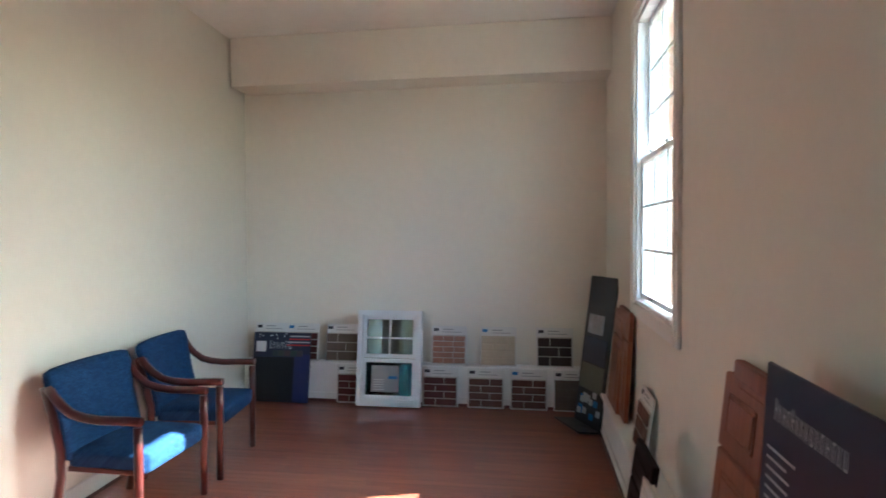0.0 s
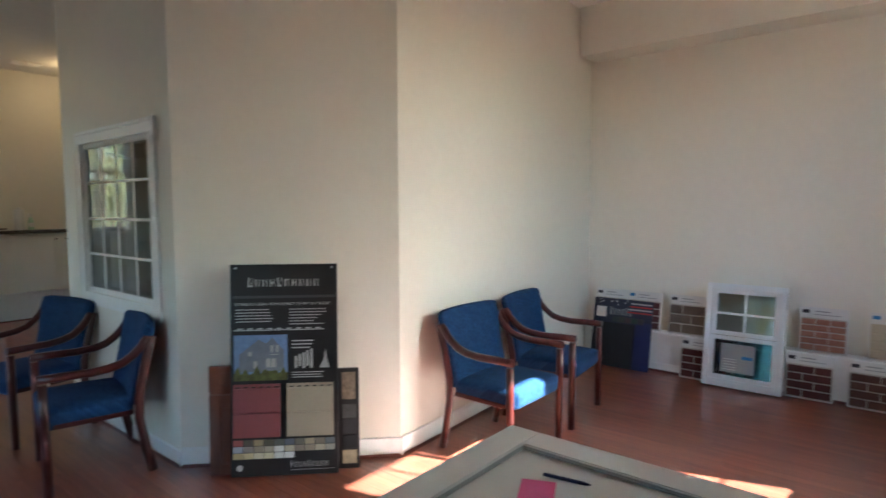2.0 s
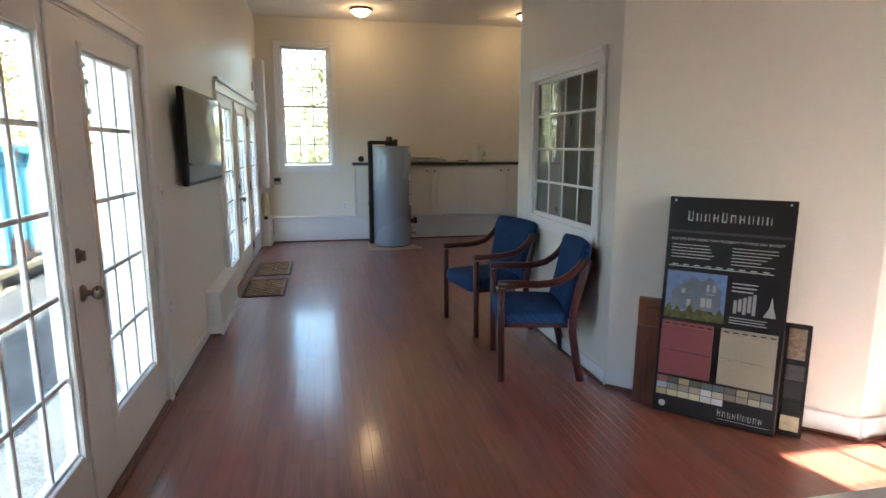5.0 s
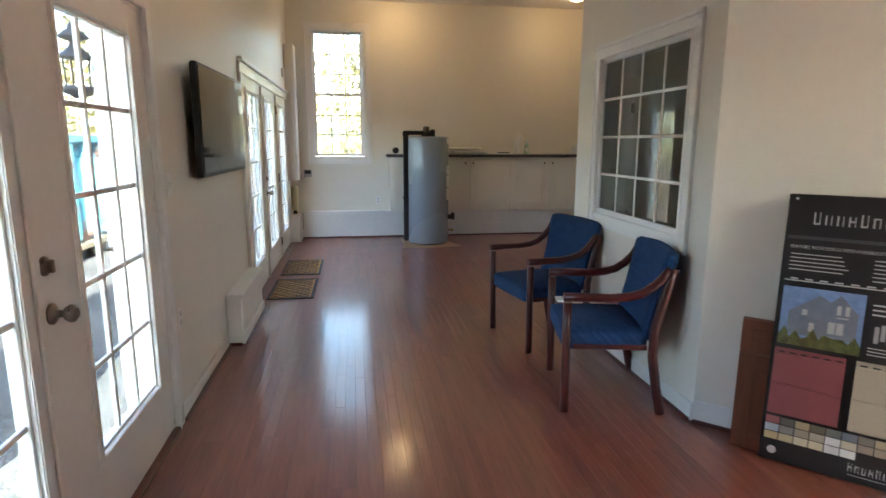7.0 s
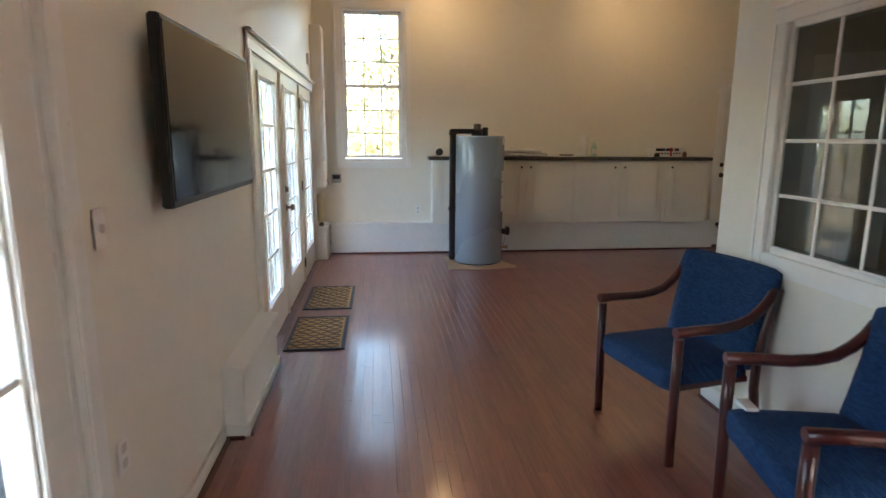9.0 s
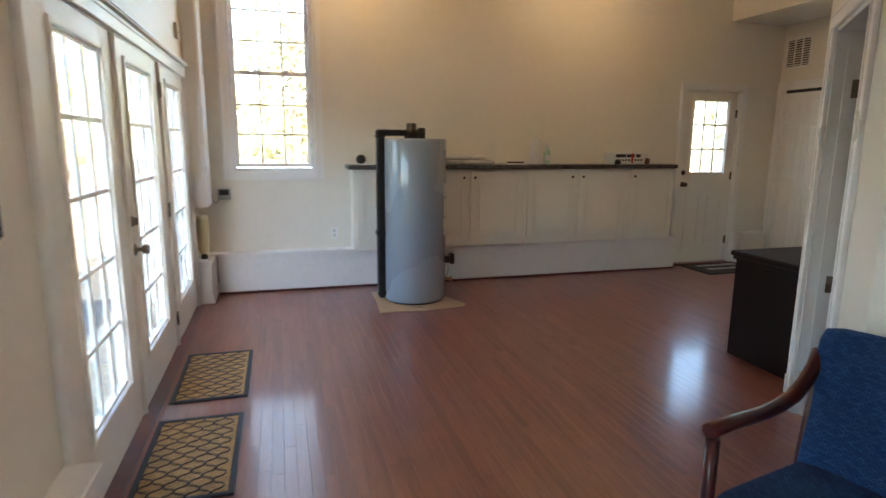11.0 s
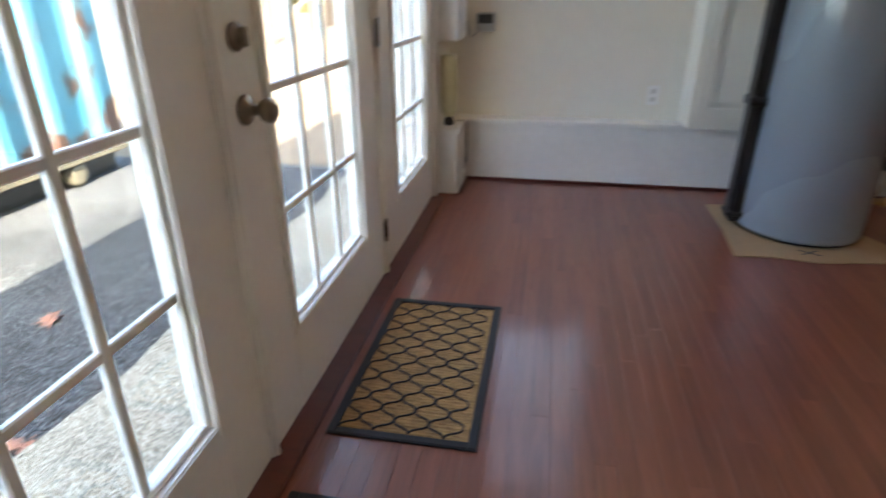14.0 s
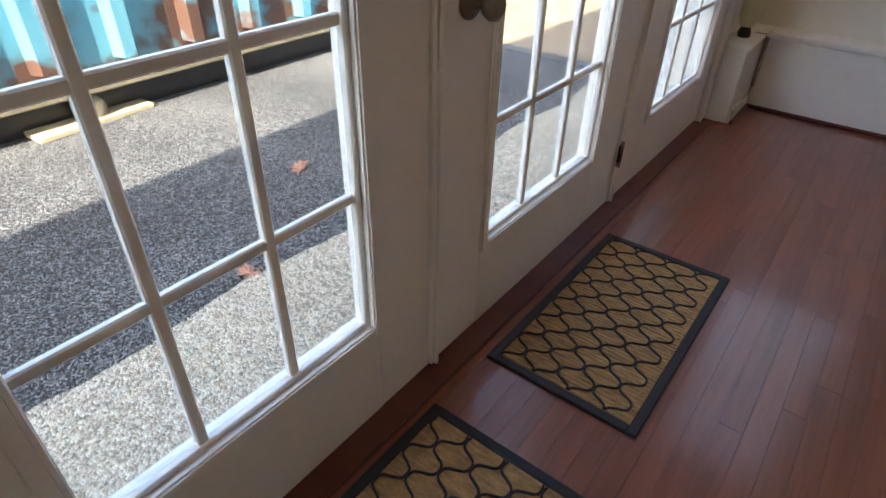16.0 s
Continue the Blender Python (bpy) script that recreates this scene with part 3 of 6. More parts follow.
part("threshold", boxed(5.43, -0.06, 0, 6.208, 0.14, 0.028, 0.006), shoe_wood, door, "dark cherry threshold")
round_knob(leaf, 5.49, 0.02, 1.0, dark_knob)
deadbolt(leaf, 5.49, 0.02, 1.14, dark_knob)
for z in (0.3, 1.1, 1.85):
    hinge(leaf, 6.186, 0.016, z, dark_knob)

# Bifold closet
door = tagged(new("door_5"), "white four-leaf panelled bifold closet doors, closed", "door", "", "structure")
door.matrix_world = face(EAST, 9.36, -90)
casing(door, 0, 1.32, 0.0, 2.15, 0.085, 0.02)
bm = boxed(0, 0, 0, 0.012, 0.14, 2.15)
box(bm, 1.308, 0, 0, 1.32, 0.14, 2.15)
box(bm, 0.012, 0, 2.14, 1.308, 0.14, 2.15)
part("jamb", bm, trim_paint, door)
part("track", boxed(0.012, 0.03, 2.10, 1.308, 0.06, 2.138), black_plastic, door, "dark bifold track")
for k in range(4):
    x0 = 0.014 + k * 0.323
    leaf = part("leaf", boxed(x0, 0.02, 0.015, x0 + 0.32, 0.052, 2.10, 0.003), door_paint, door)
    for za, zb in ((0.15, 0.92), (1.05, 1.72), (1.82, 2.02)):
        bm = frame_strip(x0 + 0.075, x0 + 0.245, za, zb, 0.014, 0.010, 0.021)
        box(bm, x0 + 0.095, 0.012, za + 0.025, x0 + 0.225, 0.021, zb - 0.025, 0.008)
        part("panel", bm, door_paint, leaf)
    if k in (1, 2):
        bm = bmesh.new()
        lathe(bm, [(0.008, 0), (0.008, 0.02), (0.017, 0.026), (0.014, 0.036)], (0, 0, 0), 12)
        bm.transform(pose(x0 + 0.16, 0.02, 0.985, 90))
        part("knob", bm, vinyl_white, leaf)
structure("closet_back", boxed(EAST + 0.21, 7.9, 0, EAST + 0.25, 9.5, 2.6), wall_paint, "closet back wall", "wall")


# ---- furniture and fittings ----
def fabric(name, color, light):
    m = bpy.data.materials.new(name)
    m.use_nodes = True
    n, l = m.node_tree.nodes, m.node_tree.links
    b = n["Principled BSDF"]
    co = n.new("ShaderNodeTexCoord")
    br = n.new("ShaderNodeTexBrick")
    br.inputs["Scale"].default_value = 26
    br.inputs["Mortar Size"].default_value = 0.035
    br.inputs["Mortar Smooth"].default_value = 0.6
    br.inputs["Color1"].default_value, br.inputs["Color2"].default_value, br.inputs["Mortar"].default_value = color, light, rgb(color[0] * 0.5, color[1] * 0.5, color[2] * 0.5)
    sp, yz, cb = n.new("ShaderNodeSeparateXYZ"), n.new("ShaderNodeMath"), n.new("ShaderNodeCombineXYZ")
    l.new(co.outputs["Object"], sp.inputs[0])
    l.new(sp.outputs[1], yz.inputs[0])
    l.new(sp.outputs[2], yz.inputs[1])
    l.new(sp.outputs[0], cb.inputs[0])
    l.new(yz.outputs[0], cb.inputs[1])
    l.new(cb.outputs[0], br.inputs["Vector"])
    nz = n.new("ShaderNodeTexNoise")
    nz.inputs["Scale"].default_value = 9
    l.new(co.outputs["Object"], nz.inputs["Vector"])
    mx = n.new("ShaderNodeMix")
    mx.data_type, mx.blend_type = "RGBA", "MULTIPLY"
    mx.inputs[0].default_value = 0.3
    l.new(br.outputs[0], mx.inputs[6])
    l.new(nz.outputs[0], mx.inputs[7])
    l.new(mx.outputs[2], b.inputs["Base Color"])
    b.inputs["Roughness"].default_value = 0.9
    b.inputs["Specular IOR Level"].default_value = 0.2
    bp = n.new("ShaderNodeBump")
    bp.inputs["Strength"].default_value = 0.4
    bp.inputs["Distance"].default_value = 0.002
    l.new(br.outputs["Fac"], bp.inputs["Height"])
    l.new(bp.outputs[0], b.inputs["Normal"])
    return m


blue_fabric = fabric("blue_woven_fabric", rgb(0.012, 0.045, 0.13), rgb(0.024, 0.078, 0.195))


def cushion(bm, x0, y0, z0, x1, y1, z1, r, bulge=0.0, n=8):
    """A padded block: a rounded box with its upper side bulged."""
    k = bmesh.new()
    box(k, x0, y0, z0, x1, y1, z1)
    bmesh.ops.subdivide_edges(k, edges=k.edges[:], cuts=n, use_grid_fill=True)
    cx, cy, cz = (x0 + x1) / 2, (y0 + y1) / 2, (z0 + z1) / 2
    for v in k.verts:
        lo, hi = Vector((x0 + r, y0 + r, z0 + r)), Vector((x1 - r, y1 - r, z1 - r))
        core = Vector([min(max(v.co[i], min(lo[i], hi[i])), max(lo[i], hi[i])) for i in range(3)])
        d = v.co - core
        if d.length > 1e-6:
            v.co = core + d.normalized() * min(r, d.length if sum(abs(c) > 1e-6 for c in d) == 1 else r)
        u, w = (v.co.x - cx) / (x1 - x0) * 2, (v.co.y - cy) / (y1 - y0) * 2
        if v.co.z > cz:
            v.co.z += bulge * max(0, 1 - u * u) * max(0, 1 - w * w)
    me = bpy.data.meshes.new("tmp")
    k.to_mesh(me)
    k.free()
    bm.from_mesh(me)
    bpy.data.meshes.remove(me)
    for f in bm.faces:
        f.smooth = True


def guest_chair(m, label):
    ch = thing("armchair", label, "chair", m, "blue armchairs")
    bm = bmesh.new()
    cushion(bm, -0.258, -0.258, 0.338, 0.258, 0.20, 0.458, 0.035, 0.018)
    part("seat", bm, blue_fabric, ch, "blue woven seat cushion")
    bm = bmesh.new()
    cushion(bm, -0.266, -0.036, 0.0, 0.266, 0.036, 0.50, 0.032, 0.012, 10)
    for v in bm.verts:
        v.co.x *= 1.0 + 0.09 * min(1.0, max(0.0, (v.co.z - 0.24) / 0.16))
        v.co.y += 0.05 * (v.co.x / 0.275) ** 2 * -0.5
    bm.transform(pose(0, 0.205, 0.392, -13))
    part("backrest", bm, blue_fabric, ch, "blue woven upholstered backrest")
    for s in (-1, 1):
        bm = bmesh.new()
        sweep(bm, [(s * 0.275, -0.235, 0.0), (s * 0.276, -0.237, 0.2), (s * 0.278, -0.24, 0.42), (s * 0.278, -0.24, 0.612)], 0.036, 0.044, 8, True, (0, 1, 0))
        part("front_leg", bm, chair_wood, ch)
        bm = bmesh.new()
        sweep(bm, [(s * 0.276, 0.275, 0.0), (s * 0.276, 0.245, 0.14), (s * 0.276, 0.215, 0.32), (s * 0.276, 0.218, 0.46), (s * 0.278, 0.245, 0.60), (s * 0.281, 0.275, 0.72), (s * 0.284, 0.294, 0.80)], 0.028, 0.05, 8, True, (0, 1, 0))
        part("back_leg", bm, chair_wood, ch)
        bm = bmesh.new()
        sweep(bm, [(s * 0.278, -0.262, 0.640), (s * 0.280, -0.15, 0.641), (s * 0.280, -0.02, 0.638), (s * 0.280, 0.07, 0.647), (s * 0.280, 0.14, 0.666), (s * 0.280, 0.195, 0.704), (s * 0.281, 0.24, 0.75), (s * 0.284, 0.272, 0.80)], 0.042, 0.044, 8, True)
        part("arm", bm, chair_wood, ch)
    part("seat_frame", boxed(-0.262, -0.20, 0.35, 0.262, 0.19, 0.378, 0.004), chair_wood, ch)
    for ob in ch.children:
        ob.data.transform(Matrix.Diagonal((1.065, 1.0, 1.0, 1.0)))
    return ch


first = guest_chair(pose(2.321, 3.58, 0, 0, 0, -101.8), "blue fabric armchair with dark red mahogany frame, by the office window")
for m, label in ((pose(2.276, 4.557, 0, 0, 0, -78.7), "blue fabric armchair with mahogany frame, near the office door"),
                 (pose(4.145, 1.83, 0, 0, 0, -0.5), "blue fabric armchair with its seat in a patch of sun"),
                 (pose(4.91, 1.875, 0, 0, 0, 7), "blue fabric armchair beside the sample boards")):
    tagged(copy_thing(first, m), label)

solid("name_card", boxed(-0.045, -0.025, 0, 0.045, 0.025, 0.012, 0.002), paper_white, "small white card lying on the armchair seat", "card", pose(2.17, 3.83, 0.482, 0, 0, 80))

# White table with a recessed centre
table = thing("table", "white painted table with a recessed top panel", "table", pose(1.75, -0.075, 0))
W, D = 1.07, 1.00
grey_top = material("pale_grey_laminate", rgb(0.62, 0.62, 0.58), 0.35, vary=0.03, scale=4)
part("tabletop", boxed(0.0, 0.0, 0.70, W, D, 0.735, 0.004), grey_top, table)
for a in ((0, 0, W, 0.12), (0, D - 0.12, W, D), (0, 0.1205, 0.12, D - 0.1205), (W - 0.12, 0.1205, W, D - 0.1205)):
    part("border", boxed(a[0], a[1], 0.736, a[2], a[3], 0.75, 0.004, 2), grey_top, table)
bm = frame_strip(0.135, W - 0.135, 0.135, D - 0.135, 0.012, 0, 0.012, 0.004)
bm.transform(Matrix(((1, 0, 0, 0), (0, 0, 1, 0), (0, 1, 0, 0.736), (0, 0, 0, 1))))
part("moulding", bm, material("grey_moulding", rgb(0.28, 0.29, 0.28), 0.4), table, "thin grey inner moulding")
for x in (0.06, W - 0.06):
    for y in (0.06, D - 0.06):
        part("leg", boxed(x - 0.03, y - 0.03, 0, x + 0.03, y + 0.03, 0.70, 0.005), grey_top, table)
pink = material("pink_paper", rgb(0.75, 0.12, 0.30), 0.7)
solid("note_pad", boxed(-0.07, -0.05, 0, 0.07, 0.05, 0.004, 0.001), pink, "bright pink sheet of paper on the table", "paper", pose(2.46, 0.61, 0.7365, 0, 0, 25))
pen = thing("pen", "dark blue ballpoint pen on the table", "pen", pose(2.575, 0.58, 0.742, 0, 90, 100))
bm = bmesh.new()
lathe(bm, [(0.001, -0.075), (0.0045, -0.062), (0.0055, -0.05), (0.0055, 0.065), (0.004, 0.068)], n=10)
part("barrel", bm, material("navy_plastic", rgb(0.01, 0.02, 0.07), 0.3), pen)
part("clip", boxed(-0.0078, -0.0012, 0.03, -0.0058, 0.0012, 0.068), steel, pen, "steel pocket clip")

# Wall television
tv = thing("television", "black flat-screen television mounted on the wall", "television", west_face(0))
swing = pose(3.95, -0.095, 0, 0, 0, -1.0) @ pose(-3.95, 0.10, 0)
for name, bm, mat, label in (("body", boxed(3.95, -0.10, 1.232, 5.10, -0.06, 1.86, 0.006, 2), black_plastic, ""),
                             ("screen", boxed(3.967, -0.103, 1.257, 5.083, -0.1005, 1.843), screen_black, "dark glossy switched-off screen")):
    bm.transform(swing)
    part(name, bm, mat, tv, label)
part("wall_mount", boxed(4.35, -0.085, 1.42, 4.65, -0.001, 1.65, 0.005), black_plastic, tv)


def plate(name, m, label, cat, toggle):
    th = thing(name, label, cat, m)
    part("cover_plate", boxed(-0.036, -0.006, -0.058, 0.036, -0.0005, 0.058, 0.003, 2), trim_paint, th)
    if toggle:
        part("toggle", boxed(-0.006, -0.02, -0.012, 0.006, -0.0065, 0.012, 0.003), trim_paint, th)
    else:
        for z in (-0.024, 0.024):
            part("socket", boxed(-0.014, -0.009, z - 0.014, 0.014, -0.0065, z + 0.014, 0.003), material("socket_white", rgb(0.6, 0.58, 0.54), 0.4), th)


plate("light_switch", west_face(3.62) @ Matrix.Translation((0, 0, 1.22)), "white toggle light switch beside the glazed doors", "switch", True)
plate("power_outlet", west_face(3.62) @ Matrix.Translation((0, 0, 0.53)), "white wall outlet below the light switch", "outlet", False)
plate("power_outlet", face(1.30, FAR, 0) @ Matrix.Translation((0, 0, 0.55)), "white wall outlet above the footing ledge", "outlet", False)

meter = thing("control_box", "grey wall control box with a dark display", "control", face(0.25, FAR, 0) @ Matrix.Translation((0, 0, 0.97)))
part("body", boxed(-0.05, -0.05, -0.06, 0.07, -0.001, 0.05, 0.008, 2), material("grey_plastic", rgb(0.4, 0.4, 0.38), 0.4), meter)
part("display", boxed(-0.035, -0.054, -0.012, 0.055, -0.0505, 0.04, 0.003), black_plastic, meter, "dark display window")
bm = bmesh.new()
sweep(bm, [(-0.04, -0.03, -0.061), (-0.07, -0.03, -0.09), (-0.10, -0.02, -0.06), (-0.11, -0.02, 0.0)], 0.005, 0.005, 6)
part("cable", bm, black_plastic, meter)

# Boxed pipe chase in the corner
chase = thing("pipe_chase", "cream painted vertical pipe chase on the wall", "pipe box")
part("cover", boxed(WEST + 0.001, 9.0, 0.88, 0.155, 9.30, 2.75, 0.012, 3), trim_paint, chase)
part("side_panel", boxed(WEST + 0.001, 8.965, 1.12, 0.115, 8.999, 2.10, 0.003), wall_paint, chase)
tb = thing("sensor_box", "small white sensor box with a lit spot", "sensor", west_face(8.72))
part("case", boxed(-0.03, -0.03, 2.27, 0.05, -0.001, 2.39, 0.006), trim_paint, tb)
part("lens", boxed(-0.01, -0.034, 2.31, 0.015, -0.0305, 2.33, 0.003), material("pale_lens", rgb(0.9, 0.85, 0.6), 0.2), tb)
sl = thing("plastic_sheath", "pale yellow plastic sleeve standing on the ledge", "sleeve", pose(0.085, 9.09, 0.40))
bm = bmesh.new()
lathe(bm, [(0.03, 0.05), (0.045, 0.08), (0.05, 0.2), (0.05, 0.36), (0.044, 0.40)], n=14)
part("sleeve", bm, material("pale_yellow_plastic", rgb(0.62, 0.58, 0.35), 0.4), sl)
bm = bmesh.new()
lathe(bm, [(0.03, 0.0), (0.032, 0.02), (0.02, 0.05)], n=14)
part("foot", bm, black_plastic, sl, "black foot")
cb = bmesh.new()
sweep(cb, [(0.12, 9.16, 0.412), (0.165, 9.20, 0.405), (0.182, 9.22, 0.36), (0.182, 9.24, 0.25), (0.182, 9.2, 0.14), (0.182, 9.16, 0.17), (0.182, 9.19, 0.3), (0.178, 9.25, 0.38)], 0.006, 0.006, 6)
solid("cable", cb, material("grey_cable", rgb(0.35, 0.34, 0.33), 0.5), "grey cable hanging in a loop over the ledge", "cable")

# Ceiling lamps
lamp_glass = emitter("warm_lamp_glass", rgb(1.0, 0.72, 0.36), 0.3)
for x, y in ((1.57, 8.68), (4.0, 8.5)):
    la = thing("ceiling_lamp", "flush ceiling lamp with a warm lit glass bowl", "lamp", pose(x, y, CEIL), "ceiling lamps")
    bm = bmesh.new()
    lathe(bm, [(0.15, -0.03), (0.165, -0.02), (0.16, -0.001)], n=28)
    part("rim", bm, dark_knob, la, "bronze rim")
    bm = bmesh.new()
    lathe(bm, [(0.004, -0.115), (0.05, -0.108), (0.095, -0.085), (0.13, -0.055), (0.146, -0.031)], n=28)
    part("bowl", bm, lamp_glass, la, "lit frosted glass bowl")
    bm = bmesh.new()
    lathe(bm, [(0.004, -0.14), (0.012, -0.13), (0.008, -0.116)], n=10)
    part("finial", bm, dark_knob, la)
    pd = bpy.data.lights.new("lamp_light", "POINT")
    pd.energy, pd.color, pd.shadow_soft_size = 0.27, (1.0, 0.64, 0.31), 0.1
    pl = new("lamp_light", pd)
    pl.location = (x, y, CEIL - 0.22)
vt = thing("ceiling_vent", "white ceiling air vent with slats", "vent", pose(3.51, 8.86, CEIL))
part("frame", boxed(-0.17, -0.09, -0.012, 0.17, 0.09, -0.001, 0.004), trim_paint, vt)
for k in range(6):
    part("slat", boxed(-0.15, -0.07 + k * 0.024, -0.018, 0.15, -0.058 + k * 0.024, -0.0125), trim_paint, vt)
sd = bmesh.new()
lathe(sd, [(0.05, -0.035), (0.06, -0.02), (0.062, -0.001)], n=20)
solid("smoke_detector", sd, trim_paint, "white round smoke detector on the ceiling", "smoke detector", pose(2.31, 7.87, CEIL))

# Return-air grille above the closet
gv = thing("wall_vent", "cream return-air grille with three louvred panels", "vent", face(EAST, 9.38, -90))
vm = material("vent_dark", rgb(0.03, 0.025, 0.02), 0.8)
part("frame", boxed(0, -0.012, 2.38, 0.36, -0.001, 2.74, 0.004), trim_paint, gv)
for k in range(3):
    x0 = 0.03 + k * 0.107
    part("opening", boxed(x0, -0.0135, 2.41, x0 + 0.086, -0.0122, 2.71), vm, gv)
    for j in range(11):
        z = 2.418 + j * 0.0268
        part("slat", boxed(x0, -0.018, z, x0 + 0.086, -0.0137, z + 0.011), wall_paint, gv)


# ---- cabinets ----
def cab_door(parent, x0, x1, z0, z1, knob_right):
    d = part("door", boxed(x0, -0.022, z0, x1, -0.002, z1, 0.004, 2), cabinet_paint, parent)
    bm = frame_strip(x0 + 0.066, x1 - 0.066, z0 + 0.066, z1 - 0.066, 0.014, -0.034, -0.0215, 0.006)
    part("moulding", bm, cabinet_paint, d)
    part("raised_panel", boxed(x0 + 0.088, -0.034, z0 + 0.085, x1 - 0.085, -0.0225, z1 - 0.085, 0.012, 2), cabinet_paint, d)
    bm = bmesh.new()
    lathe(bm, [(0.006, 0), (0.006, 0.014), (0.014, 0.02), (0.013, 0.027), (0.005, 0.031)], n=14)
    bm.transform(pose(x1 - 0.04 if knob_right else x0 + 0.04, -0.022, z1 - 0.055, 90))
    part("knob", bm, dark_knob, d, "dark bronze round knob")


for x0, x1, doors in ((1.47, 2.05, ((1.50, 2.02, True),)), (2.052, 3.285, ((2.085, 2.64, True), (2.68, 3.25, False))), (3.287, 4.53, ((3.32, 3.875, True), (3.925, 4.49, False))), (4.532, 5.15, ((4.57, 5.12, False),))):
    cab = thing("cabinet", "cream wall cabinet with raised-panel doors under a dark counter", "cabinet", face(0, 9.17, 0), "hung cabinets")
    part("body", boxed(x0, 0, 0.405, x1, FAR - 9.172, 1.205, 0.003), cabinet_paint, cab)
    for a, b, kr in doors:
        cab_door(cab, a, b, 0.47, 1.175, kr)
ct = thing("countertop", "dark speckled laminate countertop on the cabinets", "countertop")
part("slab", boxed(1.42, 9.125, 1.2065, 5.165, FAR - 0.001, 1.25, 0.008, 3), counter_top, ct)
TOPZ = 1.2515

# ---- water heater ----
wh = thing("water_heater", "tall grey electric water heater standing on cardboard", "water heater", pose(1.98, 8.71, 0.008, 0, 0, 0))
bm = bmesh.new()
lathe(bm, [(0.284, 0.015), (0.29, 0.03), (0.29, 1.475), (0.284, 1.493), (0.27, 1.497)], n=56)
part("tank", bm, tank_grey, wh, "grey enamelled steel jacket")
bm = bmesh.new()
lathe(bm, [(0.265, 0.0), (0.265, 0.016)], n=40)
part("base", bm, black_plastic, wh)
bm = boxed(-0.352, -0.055, 0.03, -0.284, 0.045, 1.535, 0.012, 2)
part("air_duct", bm, black_plastic, wh, "black plastic air duct")
for z in (0.06, 0.62, 0.64, 1.505):
    bm = boxed(-0.362, -0.062, z, -0.28, 0.052, z + 0.025, 0.006)
    part("clamp", bm, black_plastic, wh)
bm = boxed(-0.357, -0.052, 1.52, -0.02, 0.045, 1.575, 0.012, 2)
part("top_duct", bm, black_plastic, wh, "black plastic top duct")
bm = bmesh.new()
lathe(bm, [(0.07, 1.497), (0.07, 1.575), (0.045, 1.58), (0.045, 1.63), (0.03, 1.635)], (-0.03, 0, 0), 24)
lathe(bm, [(0.035, 1.497), (0.035, 1.59), (0.02, 1.595)], (0.06, -0.02, 0), 18)
part("blower_cap", bm, black_plastic, wh)
m90 = pose(0, 0, 0, 0, 0, -12)
for z0, z1, a0 in ((1.40, 1.48, 0), (0.98, 1.10, 0), (0.80, 0.96, 0), (0.62, 0.78, 0)):
    bm = bmesh.new()
    n = 5
    for i in range(n):
        t0, t1 = radians(-36 + i * 5), radians(-36 + (i + 1) * 5)
        q = [bm.verts.new((0.2915 * math.cos(t), 0.2915 * math.sin(t), z)) for t, z in ((t0, z0), (t1, z0), (t1, z1), (t0, z1))]
        bm.faces.new(q)
    part("label", bm, paper_white, wh, "white printed label")
    for k in range(4):
        bm = bmesh.new()
        z = z0 + (z1 - z0) * (0.15 + k * 0.2)
        q = [bm.verts.new((0.2925 * math.cos(radians(t)), 0.2925 * math.sin(radians(t)), zz)) for t, zz in ((-34, z), (-14, z), (-14, z + 0.01), (-34, z + 0.01))]
        bm.faces.new(q)
        part("printed_line", bm, material("label_ink", rgb(0.35, 0.06, 0.04) if k == 3 else rgb(0.05, 0.05, 0.05), 0.6), wh)
bm = bmesh.new()
lathe(bm, [(0.035, 0.0), (0.035, 0.05), (0.02, 0.055), (0.02, 0.085)], n=14)
bm.transform(pose(0.282, -0.05, 0.37, 0, 90, -10))
box(bm, 0.32, -0.11, 0.33, 0.365, -0.03, 0.43, 0.01)
part("element_cover", bm, black_plastic, wh, "black plastic valve housing")
bm = bmesh.new()
lathe(bm, [(0.016, 0), (0.016, 0.05), (0.024, 0.055), (0.024, 0.075)], n=12)
bm.transform(pose(0.28, -0.05, 0.18, 0, 90, -10))
sweep(bm, [(0.31, -0.06, 0.35), (0.32, -0.065, 0.28), (0.30, -0.06, 0.22), (0.285, -0.06, 0.19)], 0.008, 0.008, 6)
part("drain_valve", bm, material("brass", rgb(0.55, 0.38, 0.18), 0.3, metal=1.0), wh, "brass drain valve")
bm = bmesh.new()
out = [(x + 0.03, y - 0.06) for x, y in ((1.545, 8.345), (1.70, 8.36), (1.9, 8.33), (2.1, 8.36), (2.32, 8.39), (2.36, 8.45), (2.25, 8.72), (2.25, 9.06), (1.93, 9.10), (1.58, 9.07), (1.575, 8.7))]
lo = [bm.verts.new((x, y, 0.001)) for x, y in out]
hi = [bm.verts.new((x, y, 0.007)) for x, y in out]
bm.faces.new(lo[::-1])
bm.faces.new(hi)
for i in range(len(out)):
    bm.faces.new((lo[i], lo[(i + 1) % len(out)], hi[(i + 1) % len(out)], hi[i]))
cbd = solid("cardboard_sheet", bm, cardboard, "torn brown cardboard sheet under the water heater", "cardboard")
for a in (35, -35):
    part("pen_mark", boxed(-0.05, -0.005, 0, 0.05, 0.005, 0.0012), black_plastic, cbd, "black marker stroke").matrix_local = pose(1.93, 8.375, 0.0072 + (0.0006 if a > 0 else 0), 0, 0, a)

